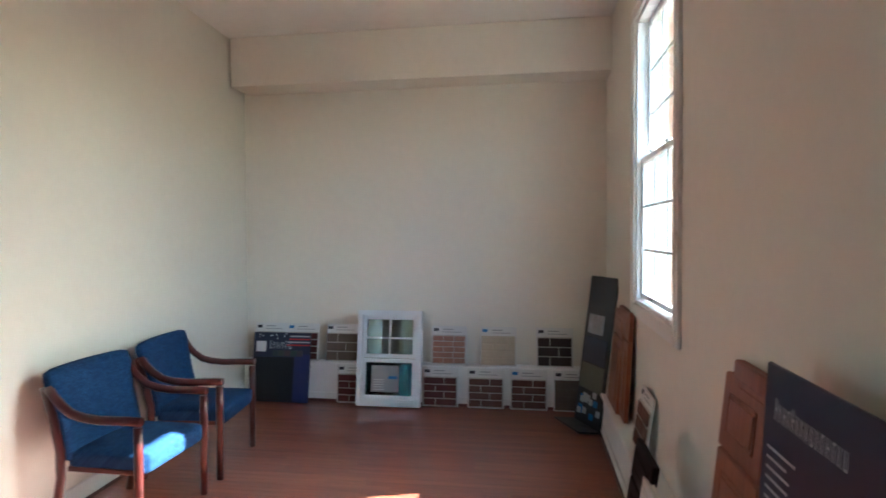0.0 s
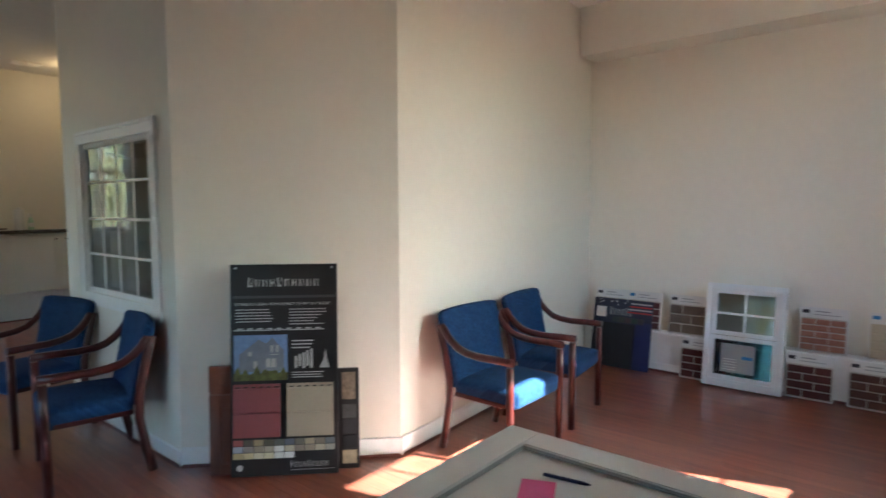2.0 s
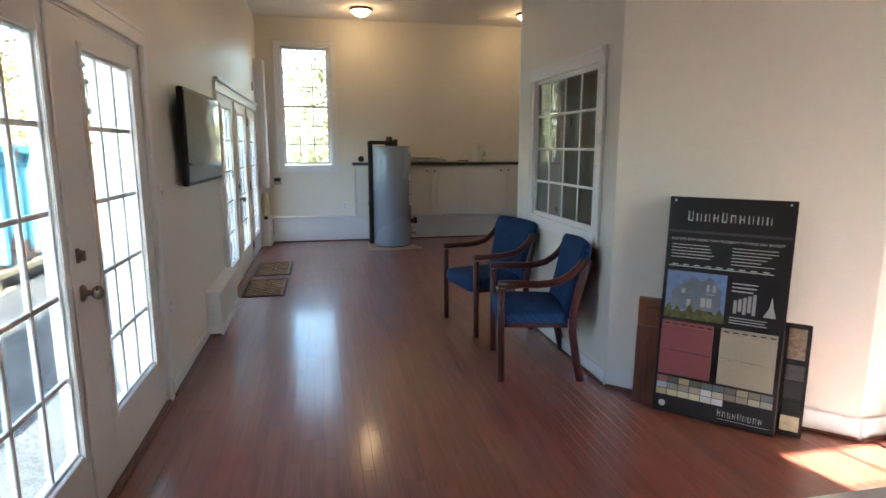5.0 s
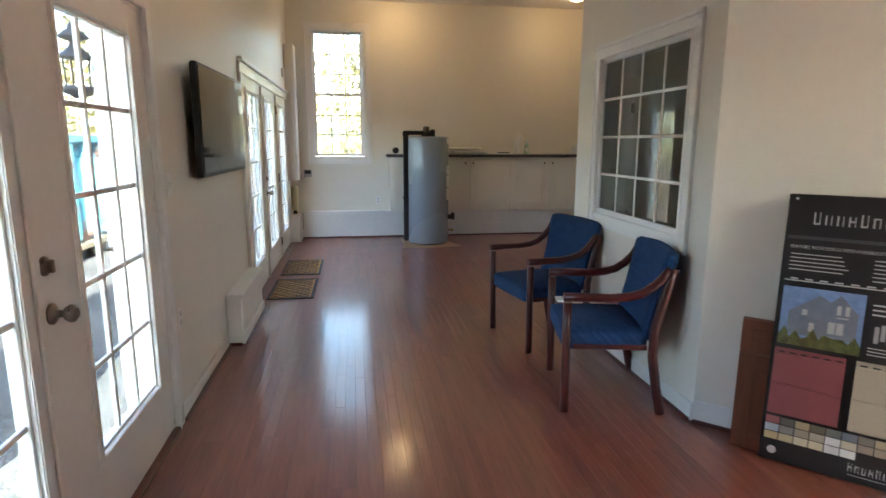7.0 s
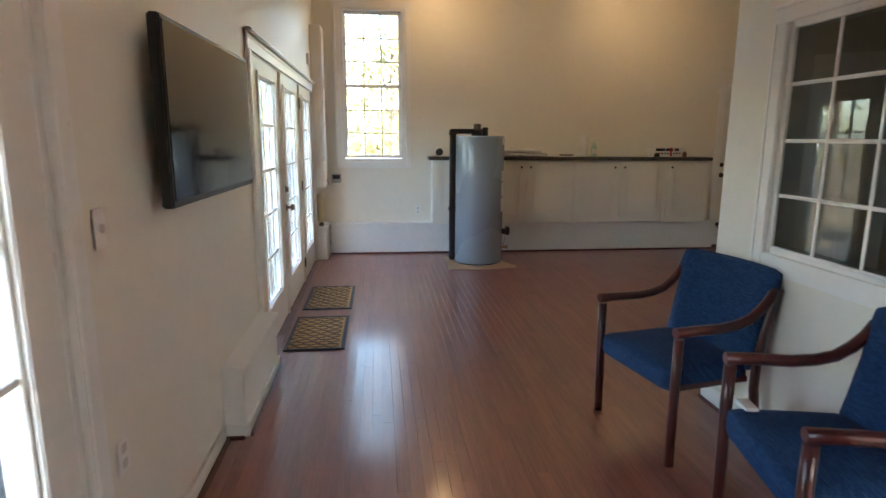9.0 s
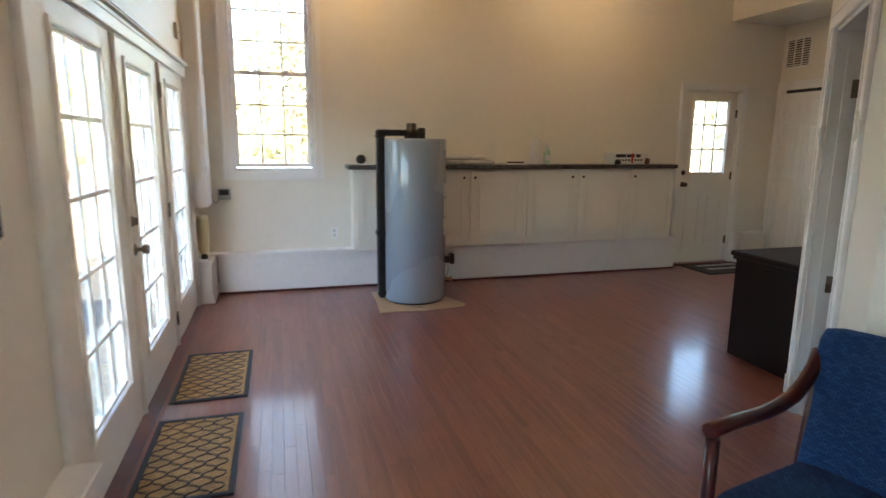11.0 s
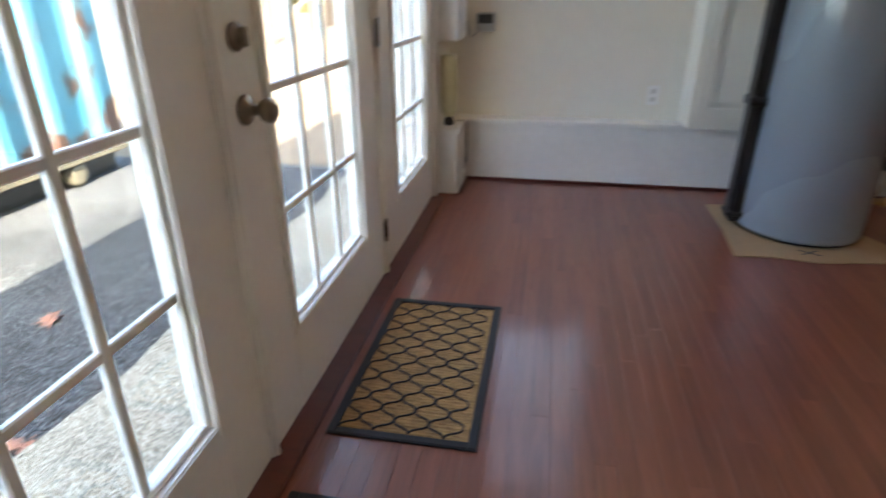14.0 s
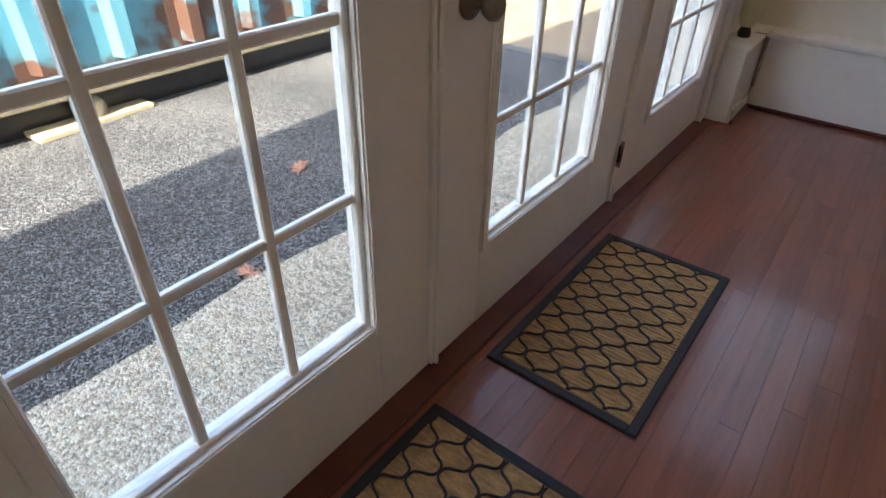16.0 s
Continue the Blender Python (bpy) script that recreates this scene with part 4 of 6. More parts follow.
# ---- on the counter ----
green_grey = material("silver_plastic_wrap", rgb(0.42, 0.41, 0.40), 0.3, vary=0.2, scale=14, bump=0.4, bump_scale=25)
tk = thing("paper_towel_roll", "white paper towel roll standing on the counter", "paper towels", pose(3.46, 9.30, TOPZ))
bm = bmesh.new()
lathe(bm, [(0.058, 0.0), (0.06, 0.01), (0.06, 0.27), (0.056, 0.28)], n=24)
part("roll", bm, paper_white, tk)
bm = bmesh.new()
lathe(bm, [(0.02, 0.2805), (0.028, 0.30), (0.02, 0.31)], n=14)
part("loose_end", bm, paper_white, tk)
sp = thing("spray_bottle", "clear green spray bottle on the counter", "bottle", pose(3.585, 9.27, TOPZ))
bm = bmesh.new()
lathe(bm, [(0.034, 0), (0.036, 0.02), (0.036, 0.12), (0.02, 0.16), (0.014, 0.18)], n=18)
part("body", bm, material("pale_green_plastic", rgb(0.45, 0.62, 0.48), 0.25), sp)
bm = boxed(-0.035, -0.012, 0.18, 0.02, 0.012, 0.225, 0.006)
box(bm, -0.028, -0.005, 0.15, -0.02, 0.005, 0.182, 0.002)
part("trigger_head", bm, paper_white, sp, "white trigger head")
bm = boxed(-0.035, -0.0375, 0.04, 0.035, -0.0362, 0.10)
part("label", bm, paper_white, sp)
bg = thing("wrapped_stack", "grey plastic-wrapped flat stack lying on the counter", "package", pose(2.63, 9.29, TOPZ))
bm = bmesh.new()
cushion(bm, -0.32, -0.12, 0.0, 0.32, 0.12, 0.045, 0.02, 0.01, 6)
part("wrapped_pack", bm, green_grey, bg)
bm = bmesh.new()
cushion(bm, -0.28, -0.10, 0.056, 0.24, 0.10, 0.10, 0.02, 0.008, 6)
part("paper_wrap", bm, paper_white, bg, "cream paper bundle")
solid("magazine", boxed(-0.14, -0.09, 0, 0.14, 0.09, 0.012, 0.002), paper_white, "white magazine lying flat on the counter", "magazine", pose(3.20, 9.28, TOPZ, 0, 0, 8))
solid("remote_control", boxed(-0.09, -0.022, 0, 0.09, 0.022, 0.016, 0.004), black_plastic, "black remote control on the magazine", "remote", pose(3.22, 9.27, TOPZ + 0.0125, 0, 0, -4))
tp = thing("tape_dispenser", "black tape roll and pad on the counter", "tape", pose(1.56, 9.25, TOPZ))
bm = bmesh.new()
lathe(bm, [(0.02, -0.018), (0.045, -0.018), (0.045, 0.018), (0.02, 0.018)], n=20)
bm.transform(pose(0, 0, 0.052, 80, 0, 20))
part("roll", bm, black_plastic, tp)
part("pad", boxed(-0.02, -0.06, 0, 0.13, 0.05, 0.008, 0.002), paper_white, tp, "white note pad")
sg = thing("box_sign", "white carton with red and black print on the counter", "carton", pose(4.60, 9.30, TOPZ))
part("carton", boxed(-0.27, -0.04, 0, 0.24, 0.04, 0.125, 0.004), paper_white, sg)
ink = material("dark_ink", rgb(0.02, 0.02, 0.03), 0.6)
red_ink = material("red_ink", rgb(0.5, 0.02, 0.02), 0.6)
for k, (a, w) in enumerate(((-0.17, 0.13), (-0.03, 0.10), (0.09, 0.06))):
    part("printed_bar", boxed(a, -0.042, 0.075, a + w, -0.0402, 0.11), ink, sg)
for k in range(9):
    part("printed_bar", boxed(-0.17 + k * 0.04, -0.042, 0.035, -0.145 + k * 0.04, -0.0402, 0.055), ink, sg)
part("printed_bar", boxed(0.03, -0.043, 0.01, 0.055, -0.0405, 0.12), red_ink, sg, "red printed bar")
for x, w, h, mt in ((4.42, 0.05, 0.05, black_plastic), (4.80, 0.04, 0.07, dark_cabinet_wood)):
    bm = bmesh.new()
    lathe(bm, [(w * 0.6, 0), (w * 0.7, 0.01), (w * 0.7, h * 0.7), (w * 0.4, h)], n=14)
    solid("small_jar", bm, mt, "small dark jar standing on the counter", "jar", pose(x, 9.20, TOPZ), "jars")


# ---- mats ----
def ribbed_pile(w, d):
    """A woven pile: ribs across the mat, each broken into uneven tufts."""
    rnd = random.Random(17)
    nx, ny = 44, int((d - 0.054) / 0.0035)
    bm = bmesh.new()
    rows = []
    for j in range(ny + 1):
        y = 0.027 + (d - 0.054) * j / ny
        rib = (0.0, 1.0, 0.75, 0.1)[j % 4]
        rows.append([bm.verts.new((0.027 + (w - 0.054) * i / nx, y, 0.0062 + 0.0036 * rib * rnd.uniform(0.35, 1.0) + rnd.uniform(0, 0.0008))) for i in range(nx + 1)])
    for a, b in zip(rows, rows[1:]):
        for i in range(nx):
            bm.faces.new((a[i], a[i + 1], b[i + 1], b[i]))
    return bm


def lattice_mat(m, w, d, label):
    mt = thing("door_mat", label, "mat", m, "coir mats")
    rub = material("black_rubber", rgb(0.012, 0.013, 0.018), 0.6, vary=0.1)
    coir = material("tan_coir", rgb(0.44, 0.26, 0.11), 0.95, vary=0.6, scale=26, bump=1.0, bump_scale=150, stretch=(1.0, 2.6, 1.0))
    part("backing", boxed(0, 0, 0.0005, w, d, 0.004), rub, mt)
    part("border", frame_strip_flat(w, d, 0.026, 0.0042, 0.011), rub, mt, "black rubber border")
    part("coir", ribbed_pile(w, d), coir, mt, "tan ribbed coir pile")
    bm = bmesh.new()
    pitch, amp = 0.0505, 0.0235
    k = 0
    x = 0.027 + pitch / 2
    while x < w - 0.03:
        pts = []
        y = 0.028
        while y <= d - 0.028:
            pts.append((min(max(x + amp * math.tanh(1.7 * math.sin(2 * math.pi * y / 0.1)) / 0.935 * (1 if k % 2 else -1), 0.03), w - 0.03), y, 0.0105))
            y += 0.0067
        sweep(bm, pts, 0.0068, 0.006, 6)
        x += pitch
        k += 1
    part("lattice", bm, rub, mt, "black wavy lattice lines")
    return mt


def frame_strip_flat(w, d, b, z0, z1):
    bm = boxed(0, 0, z0, b, d, z1, 0.003)
    box(bm, w - b, 0, z0, w, d, z1, 0.003)
    box(bm, b, 0, z0, w - b, b, z1, 0.003)
    box(bm, b, d - b, z0, w - b, d, z1, 0.003)
    return bm


lattice_mat(pose(0.122, 6.835, 0, 0, 0, 0), 0.425, 0.78, "tan coir mat with a black wavy lattice, by the glazed doors")
lattice_mat(pose(0.112, 5.85, 0, 0, 0, 0), 0.425, 0.77, "tan coir mat with black lattice and rubber border")
wm = thing("welcome_mat", "black rubber door mat with grey lettering shapes", "mat", pose(5.50, 8.86, 0, 0, 0, 1))
part("mat", boxed(0, 0, 0.0005, 0.90, 0.60, 0.012, 0.004), material("black_mat", rgb(0.015, 0.015, 0.016), 0.85, vary=0.2, scale=20, bump=0.5, bump_scale=200), wm)
grey_print = material("grey_print", rgb(0.35, 0.35, 0.34), 0.8)
random.seed(4)
for row, (y, h) in enumerate(((0.36, 0.09), (0.18, 0.09))):
    x = 0.16
    while x < 0.72:
        w = random.uniform(0.02, 0.06)
        part("printed_bar", boxed(x, y, 0.0122, x + w, y + h * random.uniform(0.7, 1), 0.0132), grey_print, wm)
        x += w + 0.018

# ---- desk, box, ladder, stairs ----
dk = thing("desk", "dark mahogany desk standing beside the stairs", "desk")
part("desktop", boxed(3.79, 6.105, 0.715, 5.05, 6.75, 0.75, 0.008, 3), desk_wood, dk)
part("moulding", boxed(3.805, 6.115, 0.69, 5.03, 6.74, 0.7145, 0.006, 2), desk_wood, dk)
part("side_panel", boxed(3.825, 6.12, 0.0, 3.86, 6.725, 0.6895, 0.003), desk_wood, dk)
part("side_panel", boxed(4.98, 6.12, 0.0, 5.015, 6.725, 0.6895, 0.003), desk_wood, dk)
part("back_panel", boxed(3.8605, 6.69, 0.05, 4.9795, 6.715, 0.6895, 0.003), desk_wood, dk)
bxs = thing("storage_box", "white cardboard storage box with a hand hole", "box", pose(4.47, 6.30, 0.7512, 0, 0, 4))
part("box_body", boxed(0, 0, 0, 0.34, 0.33, 0.14, 0.004), paper_white, bxs)
part("lid", boxed(-0.008, -0.008, 0.1402, 0.348, 0.338, 0.19, 0.006), paper_white, bxs)
part("hand_hole", boxed(-0.0012, 0.12, 0.06, -0.0002, 0.21, 0.085), black_plastic, bxs)
solid("folded_cloth", boxed(0.0, 0.0, 0, 0.22, 0.2, 0.06, 0.02, 3), cardboard, "tan folded cloth lying on the box", "cloth", pose(4.56, 6.36, 0.943))

ld = thing("stepladder", "aluminium stepladder with a blue top, before the closet", "ladder", pose(6.36, 7.93, 0, 0, 0, -90))
blue_pl = material("blue_plastic", rgb(0.01, 0.05, 0.32), 0.4)
H = 1.80
for s in (-1, 1):
    bm = bmesh.new()
    sweep(bm, [(s * 0.30, -0.32, 0.0), (s * 0.165, -0.02, H)], 0.028, 0.07, 4, True, (0, 1, 0))
    part("front_rail", bm, steel, ld)
    bm = bmesh.new()
    sweep(bm, [(s * 0.27, 0.30, 0.0), (s * 0.16, 0.05, H - 0.03)], 0.02, 0.04, 4, True, (0, 1, 0))
    part("rear_rail", bm, steel, ld)
    part("foot", boxed(s * 0.30 - 0.03, -0.36, 0.0, s * 0.30 + 0.03, -0.28, 0.05, 0.006), black_plastic, ld)
for k in range(1, 6):
    f = k / 6
    w, y = 0.30 - 0.135 * f, -0.32 + 0.30 * f
    part("step", boxed(-w, y - 0.035, f * H - 0.01, w, y + 0.05, f * H + 0.012, 0.004), steel, ld)
for k in range(1, 5):
    f = k / 5
    w, y = 0.27 - 0.11 * f, 0.30 - 0.25 * f
    part("rear_rung", boxed(-w, y - 0.01, f * H - 0.012, w, y + 0.01, f * H + 0.012, 0.003), steel, ld)
part("top_cap", boxed(-0.20, -0.10, H - 0.01, 0.20, 0.12, H + 0.045, 0.012, 2), blue_pl, ld, "blue plastic top cap")
part("tool_panel", boxed(-0.11, -0.075, H - 0.24, 0.11, -0.055, H - 0.012, 0.01), blue_pl, ld, "blue plastic front panel")
for ob in ld.children:
    ob.data.transform(Matrix.Diagonal((0.76, 1.0, 1.0, 1.0)))

stair = tagged(new("stairs"), "white stairs with wooden treads and a red rail", "stairs", "", "structure")
rail_wood = wood("red_mahogany_rail", rgb(0.10, 0.022, 0.015), rgb(0.22, 0.06, 0.035), 0.25, 0.3, 2)
for k in range(8):
    x0 = 5.25 + k * 0.19
    part("riser", boxed(x0, 6.08, 0.0 if k == 0 else 0.18 * k + 0.0, x0 + 0.02, 7.12, 0.18 * (k + 1) - 0.03), trim_paint, stair)
    part("tread", boxed(x0 - 0.025, 6.08, 0.18 * (k + 1) - 0.029, x0 + 0.205, 7.16, 0.18 * (k + 1), 0.008), rail_wood, stair)
bm = bmesh.new()
prism(bm, [(5.25, 0.0), (6.77, 0.0), (6.77, 1.40), (5.25, 0.10)], 0.03, Matrix.Translation((0, 7.125, 0)))
part("stringer", bm, trim_paint, stair, "white stringer")
bm = bmesh.new()
lathe(bm, [(0.045, 0.0), (0.045, 0.45), (0.03, 0.50), (0.028, 0.75), (0.034, 1.0), (0.026, 1.10), (0.042, 1.13), (0.042, 1.27), (0.03, 1.30), (0.012, 1.32)], (5.16, 7.2, 0), 18)
part("newel_post", bm, rail_wood, stair, "turned red newel post")
bm = bmesh.new()
sweep(bm, [(5.18, 7.2, 1.20), (5.40, 7.2, 1.36), (5.65, 7.2, 1.57), (6.2, 7.2, 2.03), (6.75, 7.2, 2.50)], 0.055, 0.06, 10)
part("handrail", bm, rail_wood, stair, "red wooden handrail")
for k in range(12):
    x = 5.30 + k * 0.115
    bm = bmesh.new()
    zb, zt = 0.10 + (x - 5.25) * 0.855, 1.24 + (x - 5.25) * 0.84
    sweep(bm, [(x, 7.2, zb), (x, 7.2, zt)], 0.03, 0.03, 6, True, (0, 1, 0))
    part("baluster", bm, trim_paint, stair)
bm = boxed(5.2, 7.156, 0.0, 6.77, 7.24, 0.1, 0.004)
part("baluster_shoe", bm, trim_paint, stair)


# ---- display boards and samples ----
board_black = material("black_display_board", rgb(0.012, 0.012, 0.013), 0.35, vary=0.08)
navy_board = material("navy_display_board", rgb(0.010, 0.014, 0.035), 0.35, vary=0.08)
print_white = material("white_print", rgb(0.5, 0.5, 0.49), 0.5)
sky_print = material("blue_sky_print", rgb(0.15, 0.23, 0.42), 0.4, vary=0.25, scale=3)
grey_print_house = material("grey_house_print", rgb(0.16, 0.18, 0.22), 0.4, vary=0.2, scale=20)
green_print = material("shrub_print", rgb(0.09, 0.10, 0.03), 0.5, vary=0.7, scale=40)
red_siding = material("red_siding", rgb(0.22, 0.06, 0.063), 0.5, vary=0.05, bump=0.1)
tan_siding = material("tan_siding", rgb(0.36, 0.31, 0.23), 0.5, vary=0.05, bump=0.1)


def leaning(x, y, way, lean, z=0.0):
    """Local x to the right and z up on a board's face, which looks towards -y; the foot is at (x, y)."""
    return pose(x, y, z, 0, 0, way) @ pose(0, 0, 0, -lean)


def rows_of_print(parent, x0, x1, z, n, step, h, mat, seed):
    rnd = random.Random(seed)
    for k in range(n):
        part("printed_bar", boxed(x0, -0.0125, z - k * step, x0 + (x1 - x0) * rnd.uniform(0.6, 1), -0.0115, z - k * step + h * 0.6), mat, parent)


def title_shapes(parent, x0, x1, z, h, n, mat, seed):
    """A name drawn as plain upright shapes."""
    rnd = random.Random(seed)
    step = (x1 - x0) / n
    for k in range(n):
        hh = h * (1.25 if k in (0, 4) else 1.0)
        bm = boxed(x0 + k * step, -0.0125, z, x0 + k * step + step * 0.15, -0.0115, z + hh)
        box(bm, x0 + k * step + step * 0.5, -0.0125, z, x0 + k * step + step * 0.58, -0.0115, z + hh)
        bar = rnd.choice((0.0, 0.45, 0.86))
        if rnd.random() < 0.7:
            box(bm, x0 + k * step + step * 0.151, -0.0124, z + hh * bar, x0 + k * step + step * 0.499, -0.0116, z + hh * bar + hh * 0.13)
        part("title_shape", bm, mat, parent)


ang = -45.0
bd = thing("siding_display_board", "black siding display board with red and tan samples", "display board", leaning(2.757, 2.765, ang, 5.5, 0.012))
w, h = 0.605, 1.21
part("board", boxed(0, -0.011, 0, w, 0.0, h, 0.003), board_black, bd)
title_shapes(bd, 0.10, 0.515, h - 0.128, 0.042, 10, print_white, 2)
part("header_band", boxed(0.012, -0.0122, h - 0.195, w - 0.012, -0.0112, h - 0.18), material("dark_grey_print", rgb(0.06, 0.06, 0.065), 0.4), bd)
lettering("FEATURE RICH SIDING WITH FLEXIBILITY TO MEET ANY BUDGET", 0.02, print_white, bd, pose(0.025, -0.0118, h - 0.235, 90), "heading_text", 0.54)
rows_of_print(bd, 0.03, 0.25, h - 0.262, 5, 0.017, 0.007, print_white, 5)
rows_of_print(bd, 0.33, 0.56, h - 0.262, 6, 0.017, 0.007, print_white, 6)
part("scale_line", boxed(0.02, -0.0125, h - 0.38, 0.53, -0.0115, h - 0.375), print_white, bd)
for k in range(9):
    part("scale_mark", boxed(0.04 + k * 0.055, -0.0125, h - 0.372, 0.07 + k * 0.055, -0.0115, h - 0.366), print_white, bd)
px0, px1, pz0, pz1 = 0.02, 0.32, h - 0.665, h - 0.405
part("photo", boxed(px0, -0.0125, pz0, px1, -0.0115, pz1), sky_print, bd, "printed photograph of a grey house")
bm = bmesh.new()
prism(bm, [(0.05, pz0 + 0.05), (0.05, pz0 + 0.15), (0.16, pz0 + 0.235), (0.20, pz0 + 0.21), (0.235, pz0 + 0.245), (0.30, pz0 + 0.17), (0.30, pz0 + 0.05)], 0.0008, Matrix.Translation((0, -0.0136, 0)))
part("printed_house", bm, grey_print_house, bd)
for a in ((0.20, 0.075, 0.225, 0.125), (0.23, 0.075, 0.255, 0.125), (0.10, 0.14, 0.12, 0.165), (0.225, 0.145, 0.27, 0.15), (0.225, 0.16, 0.24, 0.20), (0.255, 0.16, 0.27, 0.20), (0.13, 0.07, 0.15, 0.11)):
    part("printed_window", boxed(a[0], -0.0145, pz0 + a[1], a[2], -0.0138, pz0 + a[3]), grey_print, bd)
bm = bmesh.new()
random.seed(8)
prism(bm, [(px0, pz0)] + [(px0 + (px1 - px0) * i / 14, pz0 + random.uniform(0.03, 0.085)) for i in range(15)] + [(px1, pz0)], 0.0008, Matrix.Translation((0, -0.0155, 0)))
part("printed_shrubs", bm, green_print, bd)
rows_of_print(bd, 0.345, 0.50, h - 0.445, 3, 0.02, 0.01, print_white, 9)
for k in range(5):
    bm = boxed(0.36 + k * 0.022, -0.0125, h - 0.60 + 0.012 * (k % 2), 0.376 + k * 0.022, -0.0115, h - 0.53 + 0.01 * k)
    part("line_drawing", bm, grey_print, bd)
bm = bmesh.new()
prism(bm, [(0.50, h - 0.60), (0.56, h - 0.60), (0.545, h - 0.55), (0.535, h - 0.49), (0.525, h - 0.55)], 0.001, Matrix.Translation((0, -0.0125, 0)))
part("line_drawing", bm, grey_print, bd)
rows_of_print(bd, 0.345, 0.56, h - 0.625, 3, 0.014, 0.006, print_white, 10)
for x0, mt, nm in ((0.015, red_siding, "red vinyl siding sample"), (0.315, tan_siding, "tan vinyl siding sample")):
    sid = part("siding_sample", boxed(x0, -0.0122, h - 0.985, x0 + 0.265, -0.0112, h - 0.685), mt, bd, nm)
    for k in range(2):
        zz = h - 0.985 + k * 0.14
        bm = bmesh.new()
        prism(bm, [(0, 0), (-0.016, 0.0), (-0.0165, 0.006), (-0.010, 0.132), (-0.004, 0.1345), (0, 0.1345)], 0.263, Matrix(((0, 1, 0, x0 + 0.001), (1, 0, 0, -0.0125), (0, 0, 1, zz), (0, 0, 0, 1))))
        part("lap", bm, mt, sid)
    for k in range(6):
        part("nail_slot", boxed(x0 + 0.015 + k * 0.043, -0.0172, h - 0.705, x0 + 0.04 + k * 0.043, -0.0162, h - 0.699), black_plastic, sid)
chips = ((0.30, 0.10, 0.10), (0.10, 0.10, 0.08), (0.33, 0.28, 0.16), (0.11, 0.11, 0.07), (0.13, 0.14, 0.13), (0.12, 0.14, 0.18), (0.15, 0.14, 0.12), (0.35, 0.30, 0.20), (0.20, 0.18, 0.14), (0.13, 0.15, 0.17),
         (0.33, 0.38, 0.45), (0.26, 0.25, 0.22), (0.30, 0.27, 0.20), (0.38, 0.34, 0.26), (0.60, 0.60, 0.58), (0.48, 0.44, 0.32), (0.25, 0.21, 0.17), (0.30, 0.26, 0.20), (0.42, 0.38, 0.28), (0.30, 0.30, 0.26),
         (0.45, 0.36, 0.18), (0.55, 0.47, 0.26), (0.58, 0.54, 0.38), (0.6, 0.55, 0.36), (0.58, 0.57, 0.55), (0.66, 0.66, 0.65))
for k, c in enumerate(chips):
    x0, z0 = 0.014 + (k % 10) * 0.0575, h - 1.035 - (k // 10) * 0.037
    part("colour_chip", boxed(x0, -0.016, z0, x0 + 0.054, -0.0112, z0 + 0.033, 0.001), material("chip", rgb(*c), 0.5), bd)
title_shapes(bd, 0.335, 0.555, h - 1.165, 0.03, 9, print_white, 12)
part("rule", boxed(0.335, -0.0125, h - 1.18, 0.58, -0.0115, h - 1.178), print_white, bd)
bm = bmesh.new()
lathe(bm, [(0.018, 0), (0.018, 0.001)], n=20)
bm.transform(pose(0.05, -0.0115, h - 1.16, 90))
part("round_seal", bm, print_white, bd)
for x in (0.03, w - 0.03):
    bm = bmesh.new()
    lathe(bm, [(0.006, 0), (0.006, 0.002)], n=10)
    bm.transform(pose(x, -0.0112, h - 0.02, 90))
    part("rivet", bm, steel, bd)


def cabinet_sample(m, w, h, split, mat, label, drawer=True):
    """A cabinet front sample: a drawer front over a door, each with a raised panel."""
    cs = thing("cabinet_door_sample", label, "cabinet door", m, "cabinet fronts")
    part("back_board", boxed(0, -0.012, 0, w, 0, h, 0.002), mat, cs)
    for a, b in ((0.0, split - 0.004), (split + 0.004, h)):
        f = part("front", boxed(0.0, -0.03, a, w, -0.0125, b, 0.004, 2), mat, cs)
        e = min(0.055, (b - a) * 0.22)
        part("groove", frame_strip(e + 0.012, w - e - 0.012, a + e + 0.012, b - e - 0.012, 0.010, -0.034, -0.0295, 0.003), mat, f)
        part("raised_panel", boxed(e + 0.018, -0.036, a + e + 0.018, w - e - 0.018, -0.0305, b - e - 0.018, 0.005), mat, f)
    return cs


cabinet_sample(leaning(2.715, 2.905, ang, 3, 0.005), 0.30, 0.63, 0.47, dark_cabinet_wood, "brown wooden cabinet front leaning behind the display board")
sb = thing("roofing_sample_board", "narrow black roofing sample board leaning on the wall", "display board", leaning(3.185, 2.44, ang, 4, 0.003))
part("board", boxed(0, -0.01, 0, 0.19, 0, 0.595, 0.004, 2), board_black, sb)
part("photo", boxed(0.09, -0.0115, 0.41, 0.17, -0.0105, 0.57), material("brown_photo", rgb(0.22, 0.17, 0.12), 0.5, vary=0.8, scale=30), sb)
for k, c in enumerate(((0.07, 0.07, 0.07), (0.03, 0.03, 0.033), (0.012, 0.012, 0.014), (0.45, 0.38, 0.25))):
    part("shingle_sample", boxed(0.09, -0.014, 0.30 - k * 0.09, 0.175, -0.0105, 0.38 - k * 0.09, 0.002), material("shingle", rgb(*c), 0.9, vary=0.3, scale=40), sb)

